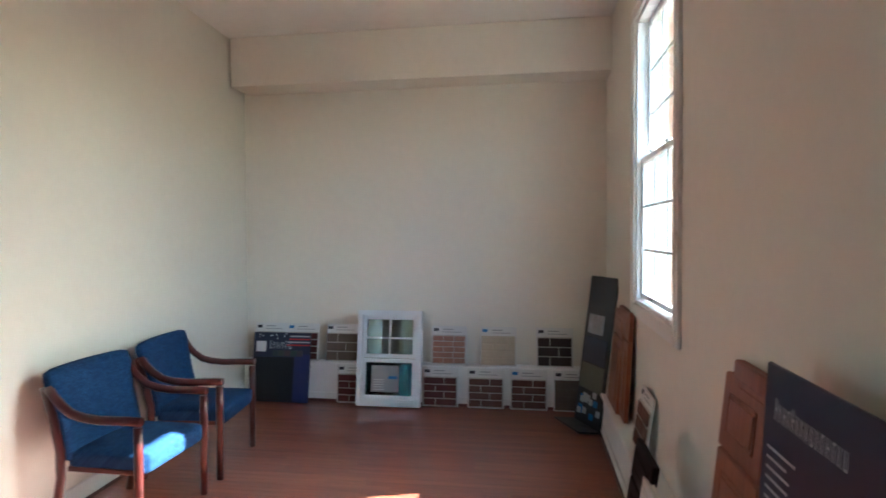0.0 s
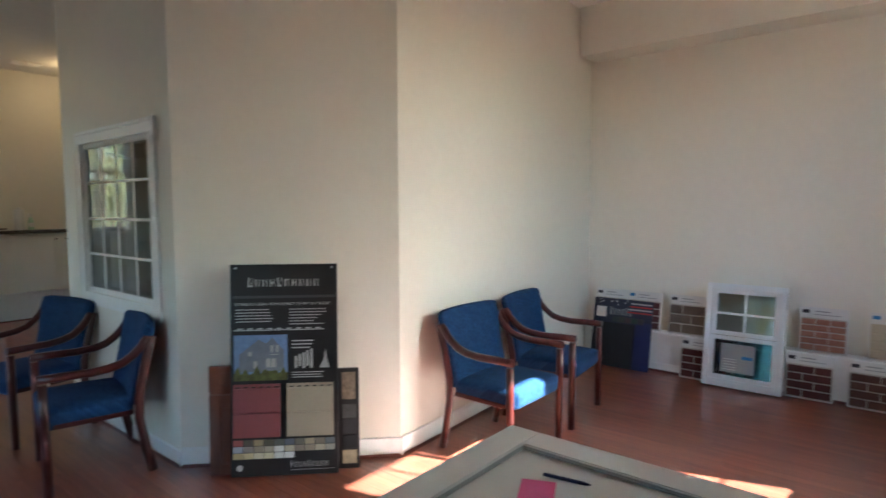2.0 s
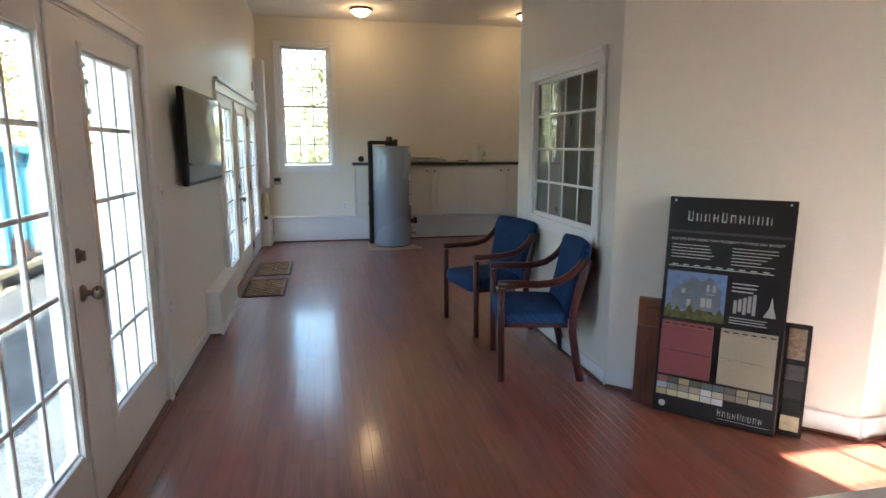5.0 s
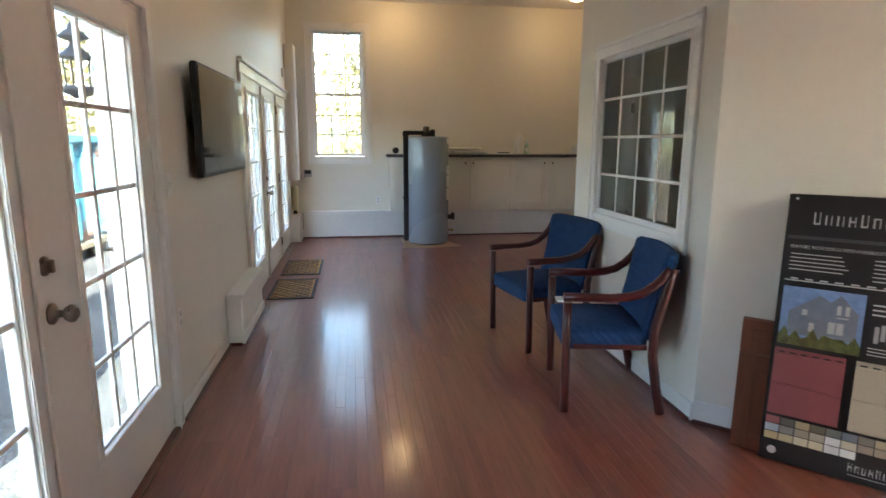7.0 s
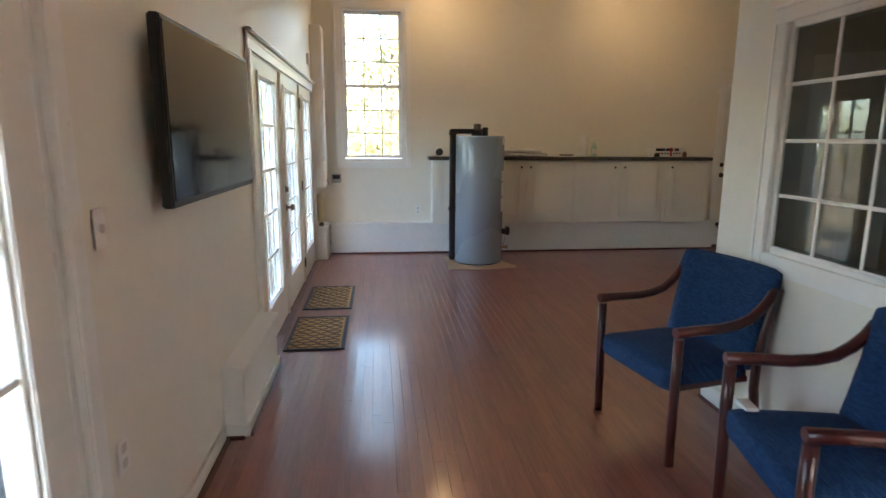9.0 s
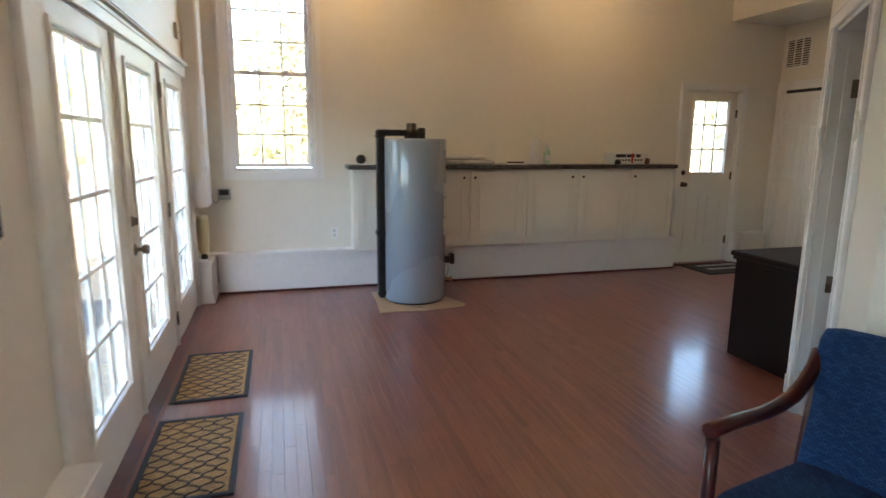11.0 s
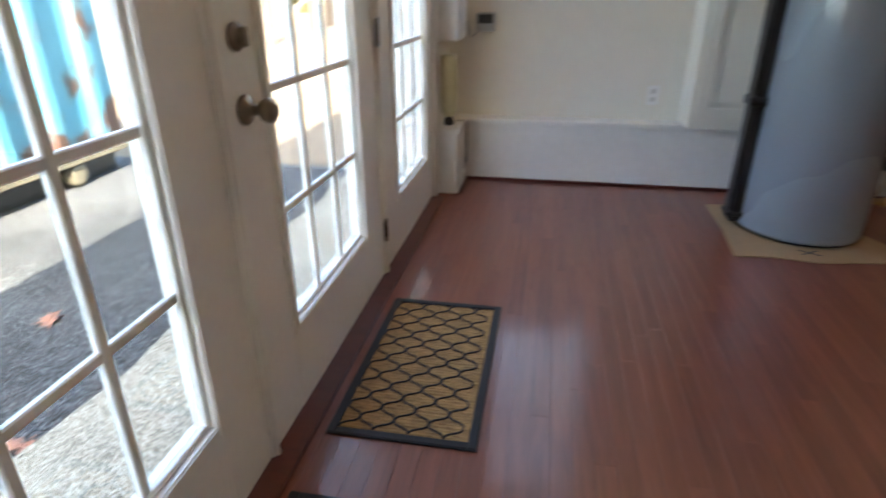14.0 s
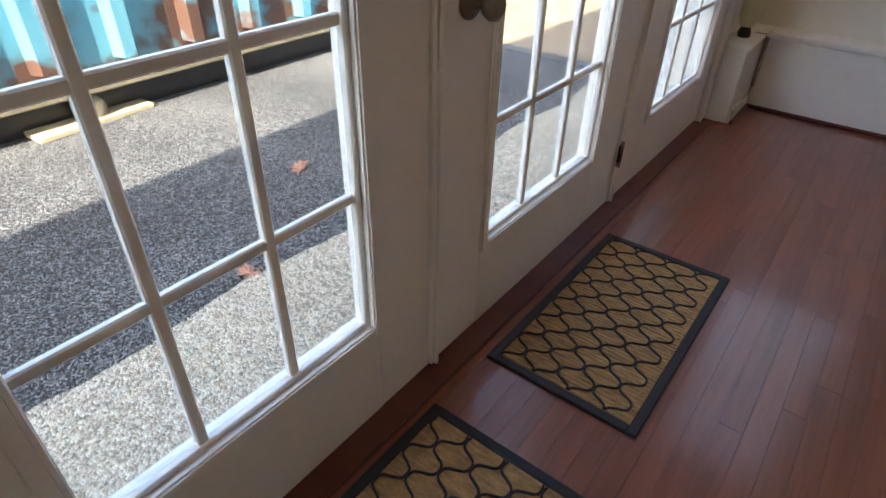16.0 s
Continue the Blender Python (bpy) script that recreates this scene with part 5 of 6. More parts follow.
brick_red = material("dark_red_brick", rgb(0.085, 0.022, 0.018), 0.85, vary=0.35, scale=14, bump=0.5, bump_scale=50)
brick_brown = material("brown_brick", rgb(0.10, 0.045, 0.032), 0.85, vary=0.35, scale=14, bump=0.5, bump_scale=50)
brick_pink = material("pink_brick", rgb(0.33, 0.16, 0.11), 0.85, vary=0.3, scale=14, bump=0.5, bump_scale=50)
brick_grey = material("grey_brown_brick", rgb(0.13, 0.10, 0.075), 0.85, vary=0.3, scale=14, bump=0.5, bump_scale=50)
brick_dark = material("near_black_brick", rgb(0.035, 0.022, 0.022), 0.85, vary=0.3, scale=14, bump=0.5, bump_scale=50)
brick_cream = material("cream_limestone", rgb(0.52, 0.45, 0.33), 0.85, vary=0.12, scale=14, bump=0.5, bump_scale=40)
mortar = material("pale_mortar", rgb(0.50, 0.46, 0.40), 0.9, vary=0.1, scale=30, bump=0.3)
blue_print = material("blue_print", rgb(0.02, 0.18, 0.45), 0.5)


def brick_card(m, mat, label, blue=False, rows=4, w=0.335, h=0.36, mort=None):
    c = thing("brick_sample_card", label, "brick sample", m, "brick sample cards")
    part("card", boxed(0, -0.008, 0, w, 0, h, 0.006, 2), paper_white, c, "white card mount with printed heading")
    part("mortar_bed", boxed(0.012, -0.014, 0.012, w - 0.012, -0.0085, h - 0.085), mort or mortar, c)
    bh = (h - 0.105) / rows
    for r in range(rows):
        z = 0.015 + r * bh
        cut = (0.0, 0.62, 1.0) if r % 2 else (0.0, 0.36, 1.0) if rows < 5 else (0.0, 0.33, 0.66, 1.0)
        for a, b in zip(cut, cut[1:]):
            x0, x1 = 0.014 + a * (w - 0.028), 0.014 + b * (w - 0.028)
            part("brick", boxed(x0 + 0.004, -0.022, z + 0.004, x1 - 0.004, -0.0142, z + bh - 0.005, 0.003), mat, c)
    part("logo", boxed(0.02, -0.0092, h - 0.05, 0.07, -0.0082, h - 0.022, 0.0), blue_print if blue else ink, c)
    part("printed_bar", boxed(0.11, -0.0092, h - 0.036, 0.21, -0.0082, h - 0.027), grey_print, c)
    part("printed_bar", boxed(0.10, -0.0092, h - 0.06, 0.28, -0.0082, h - 0.054), grey_print, c)
    return c


def sample_y(px):
    return 1.67 - (px - 560) * 0.00546


TOPL = 0.371
for px, mat, label, blue, rows, mort in ((448, brick_dark, "near-black brick sample card on the ledge", False, 4, None), (508, brick_red, "dark red brick sample card with blue logo, on the ledge", True, 4, None),
                                         (581, brick_grey, "grey-brown brick sample card on the ledge", False, 3, None), (771, brick_pink, "pink brick sample card on the ledge", False, 5, None),
                                         (855, brick_cream, "cream limestone sample card on the ledge", True, 4, brick_cream), (949, brick_dark, "near-black brick sample card with white mortar, on the ledge", False, 3, None)):
    brick_card(leaning(6.475, sample_y(px), -90, 9, TOPL), mat, label, blue, rows, mort=mort)
for px, mat, label, blue in ((607, brick_red, "dark red brick sample card on the floor"  , False), (758, brick_red, "dark red brick sample card against the ledge", False), (835, brick_brown, "brown brick sample card against the ledge", False),
                             (906, brick_brown, "brown brick sample card with blue logo, against the ledge", True), (977, brick_grey, "dark grey-brown brick sample card in the corner", False)):
    brick_card(leaning(6.385, sample_y(px), -90, 5, 0.002), mat, label, blue, 4, mort=brick_grey if mat is brick_grey else None)

# Sample window leaning on the ledge
sw = thing("sample_window", "small white double-hung sample window with paper sticker", "window sample", leaning(6.34, 1.20, -90, 9, 0.002))
w, h = 0.61, 0.88
part("outer_frame", frame_strip(0.05, w - 0.05, 0.05, h - 0.05, 0.049, -0.07, 0.0, 0.006), vinyl_white, sw)
up = part("upper_sash", frame_strip(0.085, w - 0.085, 0.475, h - 0.085, 0.034, -0.05, -0.01), vinyl_white, sw)
g = part("pane", boxed(0.085, -0.03, 0.475, w - 0.085, -0.026, h - 0.085), glass, up)
g.visible_shadow = False
part("muntin", boxed(w / 2 - 0.009, -0.035, 0.475, w / 2 + 0.009, -0.021, h - 0.085), vinyl_white, up)
part("muntin", boxed(0.085, -0.034, 0.615, w - 0.085, -0.022, 0.633), vinyl_white, up)
lo_s = part("lower_sash", frame_strip(0.085, w - 0.085, 0.10, 0.40, 0.034, -0.06, -0.02), vinyl_white, sw)
g = part("pane", boxed(0.085, -0.04, 0.10, w - 0.085, -0.036, 0.40), glass, lo_s)
g.visible_shadow = False
part("bottom_channel", boxed(0.051, -0.068, 0.05, w - 0.051, -0.03, 0.0655), vinyl_white, sw)
part("backing", boxed(0.052, -0.008, 0.066, w - 0.052, -0.003, 0.436), screen_black, sw, "dark backing behind the lower sash")
st = part("sticker", boxed(0.14, -0.0425, 0.13, 0.40, -0.0405, 0.37), grey_print, lo_s, "grey paper sticker with print")
part("printed_bar", boxed(0.30, -0.0445, 0.25, 0.385, -0.0427, 0.275), blue_print, lo_s)
for k in range(5):
    part("printed_bar", boxed(0.16, -0.0445, 0.15 + k * 0.022, 0.26, -0.0427, 0.155 + k * 0.022), paper_white, lo_s)

# Navy sample board beside the chairs
nb = thing("shingle_display_board", "navy and black shingle display board with flag print", "display board", leaning(6.33, 2.255, -90, 10, 0.002))
w, h = 0.58, 0.655
part("board", boxed(0, -0.012, 0, w, 0, h, 0.003), navy_board, nb)
part("shingle_field", boxed(0.01, -0.018, 0.01, 0.42, -0.0125, 0.42, 0.002), material("black_shingle", rgb(0.012, 0.012, 0.013), 0.9, vary=0.4, scale=30), nb, "black shingle sample")
part("side_band", boxed(0.425, -0.014, 0.0, w, -0.0125, 0.45), material("royal_navy_print", rgb(0.010, 0.017, 0.075), 0.4), nb, "deep blue printed band")
rows_of_print(nb, 0.45, 0.56, 0.40, 12, 0.031, 0.012, print_white, 21)
for k in range(5):
    part("colour_chip", boxed(0.20 + k * 0.062, -0.02, 0.43, 0.255 + k * 0.062, -0.0125, 0.485), material("slate_chip", rgb(0.04 + 0.02 * (k % 3), 0.05 + 0.015 * (k % 2), 0.05), 0.8), nb)
part("label", boxed(0.03, -0.014, 0.47, 0.13, -0.0125, 0.57), paper_white, nb)
title_shapes(nb, 0.17, 0.40, 0.50, 0.06, 6, print_white, 22)
for k in range(4):
    part("flag_stripe", boxed(0.34 + k * 0.01, -0.0138, 0.53 + k * 0.028, 0.57, -0.0126, 0.542 + k * 0.028), red_ink if k % 2 == 0 else print_white, nb)
random.seed(11)
for k in range(10):
    x, z = random.uniform(0.03, 0.33), random.uniform(0.59, 0.64)
    part("flag_star", boxed(x, -0.0138, z, x + 0.012, -0.0126, z + 0.012), print_white, nb)

# South wall: leaning samples
sd_b = thing("folding_display_stand", "tall dark folding display stand with swatches", "display stand", leaning(6.18, -0.78, 205, 8, 0.002))
w, h = 0.40, 1.24
part("board", boxed(0, -0.014, 0, w, 0, h, 0.004), board_black, sd_b)
part("foot", boxed(0.0, -0.20, 0.0, w, -0.0145, 0.016, 0.003), board_black, sd_b)
title_shapes(sd_b, 0.10, 0.36, h - 0.12, 0.035, 7, print_white, 31)
rows_of_print(sd_b, 0.06, 0.40, h - 0.2, 5, 0.025, 0.008, print_white, 32)
part("photo", boxed(0.05, -0.016, 0.76, 0.28, -0.0145, 0.92), material("silver_photo", rgb(0.4, 0.4, 0.42), 0.5, vary=0.5, scale=15), sd_b)
for z0, c in ((0.52, (0.04, 0.05, 0.07)), (0.30, (0.13, 0.13, 0.10))):
    part("swatch", boxed(0.03, -0.024, z0, w - 0.03, -0.0145, z0 + 0.21, 0.003), material("slate_swatch", rgb(*c), 0.7, vary=0.15, scale=20), sd_b)
random.seed(14)
for k in range(14):
    x, z = random.uniform(0.03, 0.36), random.uniform(0.04, 0.26)
    part("leaflet", boxed(x, -0.018 - 0.001 * k, z, x + 0.06, -0.0172 - 0.001 * k, z + 0.05), print_white if k % 3 else blue_print, sd_b)

cabinet_sample(leaning(5.72, -1.015, 180, 5, 0.326), 0.42, 0.70, 0.52, cabinet_wood, "cherry cabinet front leaning on the ledge")
cabinet_sample(leaning(5.56, -1.04, 180, 3, 0.326), 0.45, 0.74, 0.54, cabinet_wood, "reddish cabinet front behind another on the ledge")
brick_card(leaning(4.78, -1.025, 180, 8, 0.326), brick_brown, "brown stone sample card leaning on the ledge", False, 3)
cabinet_sample(leaning(4.02, -0.83, 180, 9, 0.002), 0.36, 0.62, 0.44, desk_wood, "near-black cabinet front leaning by the ledge")
cabinet_sample(leaning(3.75, -0.82, 180, 9, 0.002), 0.34, 0.55, 0.40, cabinet_paint, "cream cabinet front leaning by the ledge")
cabinet_sample(leaning(3.22, -0.985, 180, 6, 0.326), 0.34, 0.81, 0.56, cabinet_wood, "cherry cabinet front with drawer leaning on the wall")
cabinet_sample(leaning(3.16, -1.03, 180, 3, 0.326), 0.36, 0.86, 0.60, cabinet_wood, "taller cherry cabinet front behind another")
cd = thing("shake_display_board", "navy cedar shake display board with photos", "display board", leaning(2.70, -0.915, 180, 3, 0.06))
w, h = 0.62, 1.22
part("board", boxed(0, -0.012, 0, w, 0, h, 0.003), navy_board, cd)
part("foot_block", boxed(0.02, -0.012, -0.0585, w - 0.02, 0.0, -0.0005, 0.003), navy_board, cd)
title_shapes(cd, 0.06, 0.38, h - 0.125, 0.04, 15, print_white, 41)
rows_of_print(cd, 0.03, 0.2, h - 0.2, 11, 0.024, 0.011, print_white, 42)
part("photo", boxed(0.28, -0.0135, h - 0.43, 0.38, -0.0125, h - 0.24), material("house_photo", rgb(0.25, 0.25, 0.25), 0.5, vary=0.7, scale=25), cd)
part("yellow_panel", boxed(0.385, -0.0135, h - 0.46, 0.60, -0.0125, h - 0.26), material("pale_yellow_print", rgb(0.55, 0.5, 0.25), 0.5), cd)
for k in range(4):
    part("printed_shape", boxed(0.41 + k * 0.045, -0.0145, h - 0.40 + 0.03 * (k % 2), 0.435 + k * 0.045, -0.0137, h - 0.36 + 0.03 * (k % 2)), dark_cabinet_wood, cd)
part("shake_sample", boxed(0.30, -0.03, h - 0.80, 0.60, -0.0125, h - 0.50, 0.006), paper_white, cd, "white shake sample")
part("blue_print", boxed(0.03, -0.0135, h - 0.75, 0.22, -0.0125, h - 0.5), blue_print, cd)


# ---- outside ----
litter = speckled("leaf_litter", rgb(0.10, 0.065, 0.035), rgb(0.34, 0.25, 0.16), 22, 0.95, 0.8, (0.2, 0.8))
ground = bmesh.new()
box(ground, -450, -450, -0.6, 450, 450, -0.17)
structure("ground", ground, litter, "brown leaf-covered ground", "ground")


def ragged(name, x_far, x_near, y0, y1, z0, z1, mat, label, cat, rough_near, seed, step=0.05):
    """A slab along the house whose outer edge crumbles."""
    rnd = random.Random(seed)
    bm = bmesh.new()
    n = int((y1 - y0) / step)
    line = [(x_far + rnd.uniform(-rough_near, rough_near) + 0.02 * math.sin(i * 0.35), y0 + (y1 - y0) * i / n) for i in range(n + 1)]
    up = [bm.verts.new((x, y, z1)) for x, y in line]
    nr = [bm.verts.new((x_near, y, z1)) for x, y in line]
    dn = [bm.verts.new((x - 0.012, y, z0)) for x, y in line]
    for i in range(n):
        bm.faces.new((up[i], nr[i], nr[i + 1], up[i + 1]))
        bm.faces.new((dn[i], up[i], up[i + 1], dn[i + 1]))
    return structure(name, bm, mat, label, cat)


structure("driveway", boxed(-11, -12, -0.5, -0.5, 9.9, -0.145), asphalt, "dark grey worn asphalt drive", "road")
ragged("apron", -0.785, -0.181, -1.2, 10.4, -0.16, -0.118, pebble, "pale exposed-aggregate concrete apron", "pavement", 0.006, 3)
# crumbled asphalt edge lapping on the concrete
bm = bmesh.new()
rnd = random.Random(6)
for k in range(900):
    y = rnd.uniform(2.2, 9.8)
    x = -0.80 + 0.02 * math.sin((y + 1.2) / 0.05 * 0.35) + rnd.gauss(0, 0.02)
    s = rnd.uniform(0.004, 0.012)
    c = Vector((x, y, -0.117 + rnd.uniform(-0.006, 0.002)))
    v = [bm.verts.new(c + Vector((rnd.uniform(-s, s), rnd.uniform(-s, s), rnd.uniform(0, s)))) for _ in range(4)]
    for f in ((0, 1, 2), (0, 2, 3), (0, 3, 1), (1, 3, 2)):
        bm.faces.new([v[i] for i in f])
solid("asphalt_crumbs", bm, asphalt, "crumbled asphalt grit along the apron edge", "gravel", kind="stuff")

teal = bpy.data.materials.new("rusty_teal_steel")
teal.use_nodes = True
tn, tl = teal.node_tree.nodes, teal.node_tree.links
tco, tnz, tnz2, tmx, trg = tn.new("ShaderNodeTexCoord"), tn.new("ShaderNodeTexNoise"), tn.new("ShaderNodeTexNoise"), tn.new("ShaderNodeMix"), tn.new("ShaderNodeMapRange")
tnz.inputs["Scale"].default_value, tnz.inputs["Detail"].default_value = 3.5, 8
tnz2.inputs["Scale"].default_value = 1.2
trg.inputs["From Min"].default_value, trg.inputs["From Max"].default_value = 0.52, 0.62
tmx.data_type = "RGBA"
tm2 = tn.new("ShaderNodeMix")
tm2.data_type = "RGBA"
tm2.inputs[6].default_value, tm2.inputs[7].default_value = rgb(0.012, 0.17, 0.27), rgb(0.14, 0.34, 0.38)
tmx.inputs[7].default_value = rgb(0.085, 0.04, 0.026)
tl.new(tco.outputs["Object"], tnz.inputs["Vector"])
tl.new(tco.outputs["Object"], tnz2.inputs["Vector"])
tsp, tma, tad = tn.new("ShaderNodeSeparateXYZ"), tn.new("ShaderNodeMapRange"), tn.new("ShaderNodeMath")
tl.new(tco.outputs["Object"], tsp.inputs[0])
tl.new(tsp.outputs[2], tma.inputs[0])
tma.inputs["From Min"].default_value, tma.inputs["From Max"].default_value, tma.inputs["To Min"].default_value, tma.inputs["To Max"].default_value = 0.28, 0.75, 0.11, -0.03
tl.new(tnz.outputs[0], tad.inputs[0])
tl.new(tma.outputs[0], tad.inputs[1])
tl.new(tad.outputs[0], trg.inputs[0])
tl.new(trg.outputs[0], tmx.inputs[0])
tl.new(tnz2.outputs[0], tm2.inputs[0])
tl.new(tm2.outputs[2], tmx.inputs[6])
tl.new(tmx.outputs[2], tn["Principled BSDF"].inputs["Base Color"])
tn["Principled BSDF"].inputs["Roughness"].default_value = 0.6
rail_cream = material("rusty_cream_rail", rgb(0.18, 0.15, 0.10), 0.7, vary=0.4, scale=6)
dp = thing("dumpster", "rusty teal steel roll-off dumpster with ribbed sides", "dumpster", pose(-2.68, 2.2, -0.145))
L, HT = 7.5, 1.55
part("side_wall", boxed(-0.06, 0, 0.30, 0.0, L, HT), teal, dp)
part("side_wall", boxed(-2.3, 0, 0.30, -2.24, L, HT), teal, dp)
part("end_wall", boxed(-2.24, L - 0.06, 0.30, -0.06, L, HT), teal, dp)
part("end_wall", boxed(-2.24, 0, 0.30, -0.06, 0.06, HT), teal, dp)
part("floor_plate", boxed(-2.3, 0, 0.24, 0.0, L, 0.299), teal, dp)
part("load", boxed(-2.23, 0.07, 0.302, -0.07, L - 0.07, 1.25), litter, dp, "brown rubble load")
k = 0
y = 0.05
while y < L - 0.12:
    bm = bmesh.new()
    prism(bm, [(0, 0), (0.03, 0.03), (0.03, 0.10), (0, 0.13)], HT - 0.30, Matrix(((1, 0, 0, 0.0005), (0, 0, 1, y), (0, 1, 0, 0.30), (0, 0, 0, 1))))
    for v in bm.verts:
        v.co.x *= 2.6
    part("rib", bm, teal, dp, "vertical steel rib")
    y += 0.42
part("top_rail", boxed(-0.08, -0.03, HT, 0.09, L + 0.03, HT + 0.10, 0.015, 2), teal, dp)
part("bottom_rail", boxed(-0.02, 0, 0.165, 0.10, L, 0.239, 0.008), rail_cream, dp, "cream rusty bottom rail")
for y in (1.0, 4.87, 6.9):
    bm = bmesh.new()
    lathe(bm, [(0.05, -0.05), (0.075, -0.05), (0.075, 0.05), (0.05, 0.05)], n=18)
    bm.transform(pose(0.03, y, 0.085, 90, 0, 90))
    wheel = part("roller", bm, rail_cream, dp, "steel ground roller")
# Added black strip that darkens the gap below the bottom rail like deep shade
part("main_rail", boxed(-0.10, 0.1, 0.0, -0.03, L - 0.1, 0.164), black_plastic, dp, "black strip added for the shade under the dumpster")
part("skid", boxed(-0.6, 0.3, 0.0, -0.5, L - 0.3, 0.239), teal, dp)
part("skid", boxed(-1.8, 0.3, 0.0, -1.7, L - 0.3, 0.239), teal, dp)
plank = solid("timber_plank", boxed(-0.13, -0.32, 0, 0.13, 0.32, 0.03, 0.004), material("weathered_timber", rgb(0.42, 0.34, 0.22), 0.85, vary=0.2, scale=8), "weathered timber pad lying on the asphalt", "plank", pose(-2.70, 7.07, -0.1445, 0, 0, 4))

iron = material("black_iron", rgb(0.02, 0.02, 0.025), 0.5, metal=0.3)
ln = thing("hanging_lantern", "black iron hanging lantern outside the doors", "lantern", pose(-0.53, 4.07, 0))
bm = bmesh.new()
sweep(bm, [(0.348, 0, 2.08), (0.2, 0, 2.20), (0.08, 0, 2.24), (0.0, 0, 2.20), (0.0, 0, 2.12), (0.03, 0, 2.10)], 0.014, 0.014, 8)
part("bracket", bm, iron, ln)
bm = bmesh.new()
lathe(bm, [(0.012, 2.06), (0.03, 2.02), (0.07, 1.99), (0.075, 1.975), (0.02, 1.955), (0.03, 1.93), (0.085, 1.88), (0.09, 1.87)], n=12)
part("cap", bm, iron, ln)
for i in range(4):
    a = radians(45 + 90 * i)
    bm = bmesh.new()
    sweep(bm, [(0.065 * math.cos(a), 0.065 * math.sin(a), 1.87), (0.06 * math.cos(a), 0.06 * math.sin(a), 1.72)], 0.01, 0.01, 6)
    part("cage_bar", bm, iron, ln)
bm = bmesh.new()
lathe(bm, [(0.02, 1.66), (0.08, 1.69), (0.09, 1.72), (0.07, 1.725)], n=12)
part("base", bm, iron, ln)

# White storm door standing open against the outer wall
storm = thing("storm_door", "white aluminium storm door standing open outside", "door", pose(-0.195, 3.56, -0.112, 0, 0, 113.9))
part("leaf", framed(0.0, 0.67, 0.0, 2.06, 0.10, 0.57, 0.16, 1.94, 0.0, 0.032), vinyl_white, storm)
part("panel", boxed(0.101, 0.010, 0.161, 0.569, 0.022, 1.939), vinyl_white, storm, "white kick panel")
part("bead", frame_strip(0.115, 0.555, 0.175, 1.925, 0.014, -0.006, 0.038), vinyl_white, storm)
bm = bmesh.new()
lathe(bm, [(0.03, 0.0), (0.03, 0.008), (0.012, 0.012), (0.011, 0.03), (0.018, 0.036)], n=14)
bm.transform(pose(0.05, 0.032, 1.02, -90))
part("knob", bm, dark_knob, storm, "dark bronze knob")

copy_thing(storm, pose(-0.195, 8.99, -0.112, 0, 0, 113.9))

# brick wing seen through the sunny window
bt = bpy.data.materials.new("painted_brick")
bt.use_nodes = True
bn_, bl_ = bt.node_tree.nodes, bt.node_tree.links
bco, bbr, bmp = bn_.new("ShaderNodeTexCoord"), bn_.new("ShaderNodeTexBrick"), bn_.new("ShaderNodeMapping")
bmp.inputs["Rotation"].default_value = (radians(90), 0, radians(90))
bbr.inputs["Scale"].default_value = 4.3
bbr.inputs["Color1"].default_value, bbr.inputs["Color2"].default_value, bbr.inputs["Mortar"].default_value = rgb(0.30, 0.15, 0.11), rgb(0.38, 0.21, 0.16), rgb(0.5, 0.47, 0.42)
bl_.new(bco.outputs["Object"], bmp.inputs[0])
bl_.new(bmp.outputs[0], bbr.inputs["Vector"])
bl_.new(bbr.outputs[0], bn_["Principled BSDF"].inputs["Base Color"])
bn_["Principled BSDF"].inputs["Roughness"].default_value = 0.85
structure("brick_wing", boxed(6.785, -2.6, -0.3, 7.0, SOUTH - 0.21, 3.6), bt, "red brick return wall outside", "wall")
structure("brick_skin", boxed(5.30, SOUTH - 0.3, -0.3, 6.784, SOUTH - 0.202, 3.6), bt, "red brick outer facing", "wall")

# Fallen leaves
leaf_mat = material("dry_maple_leaf", rgb(0.40, 0.19, 0.13), 0.7, vary=0.25, scale=20)
for x, y, s, a in ((-0.85, 6.76, 0.075, 20), (-1.35, 7.42, 0.08, 100), (-1.05, 8.3, 0.06, 200)):
    bm = bmesh.new()
    ring = []
    for i in range(20):
        r = s * (1.0 if i % 4 == 0 else 0.45 if i % 2 else 0.72)
        t = 2 * math.pi * i / 20
        ring.append(bm.verts.new((r * math.cos(t), r * math.sin(t) * 0.85, 0.012 * math.sin(3 * t) + 0.013)))
    c = bm.verts.new((0, 0, 0.004))
    for i in range(20):
        bm.faces.new((c, ring[i], ring[(i + 1) % 20]))
    solid("fallen_leaf", bm, leaf_mat, "dry reddish maple leaf on the asphalt", "leaf", pose(x, y, -0.143 if x < -0.75 else -0.117, 0, 0, a), "fallen leaves")

bark = material("grey_brown_bark", rgb(0.16, 0.12, 0.09), 0.9, vary=0.3, scale=6, bump=0.8, bump_scale=20, stretch=(1, 1, 0.2))
foliage = material("spring_foliage", rgb(0.22, 0.22, 0.10), 0.7, vary=0.5, scale=0.9)


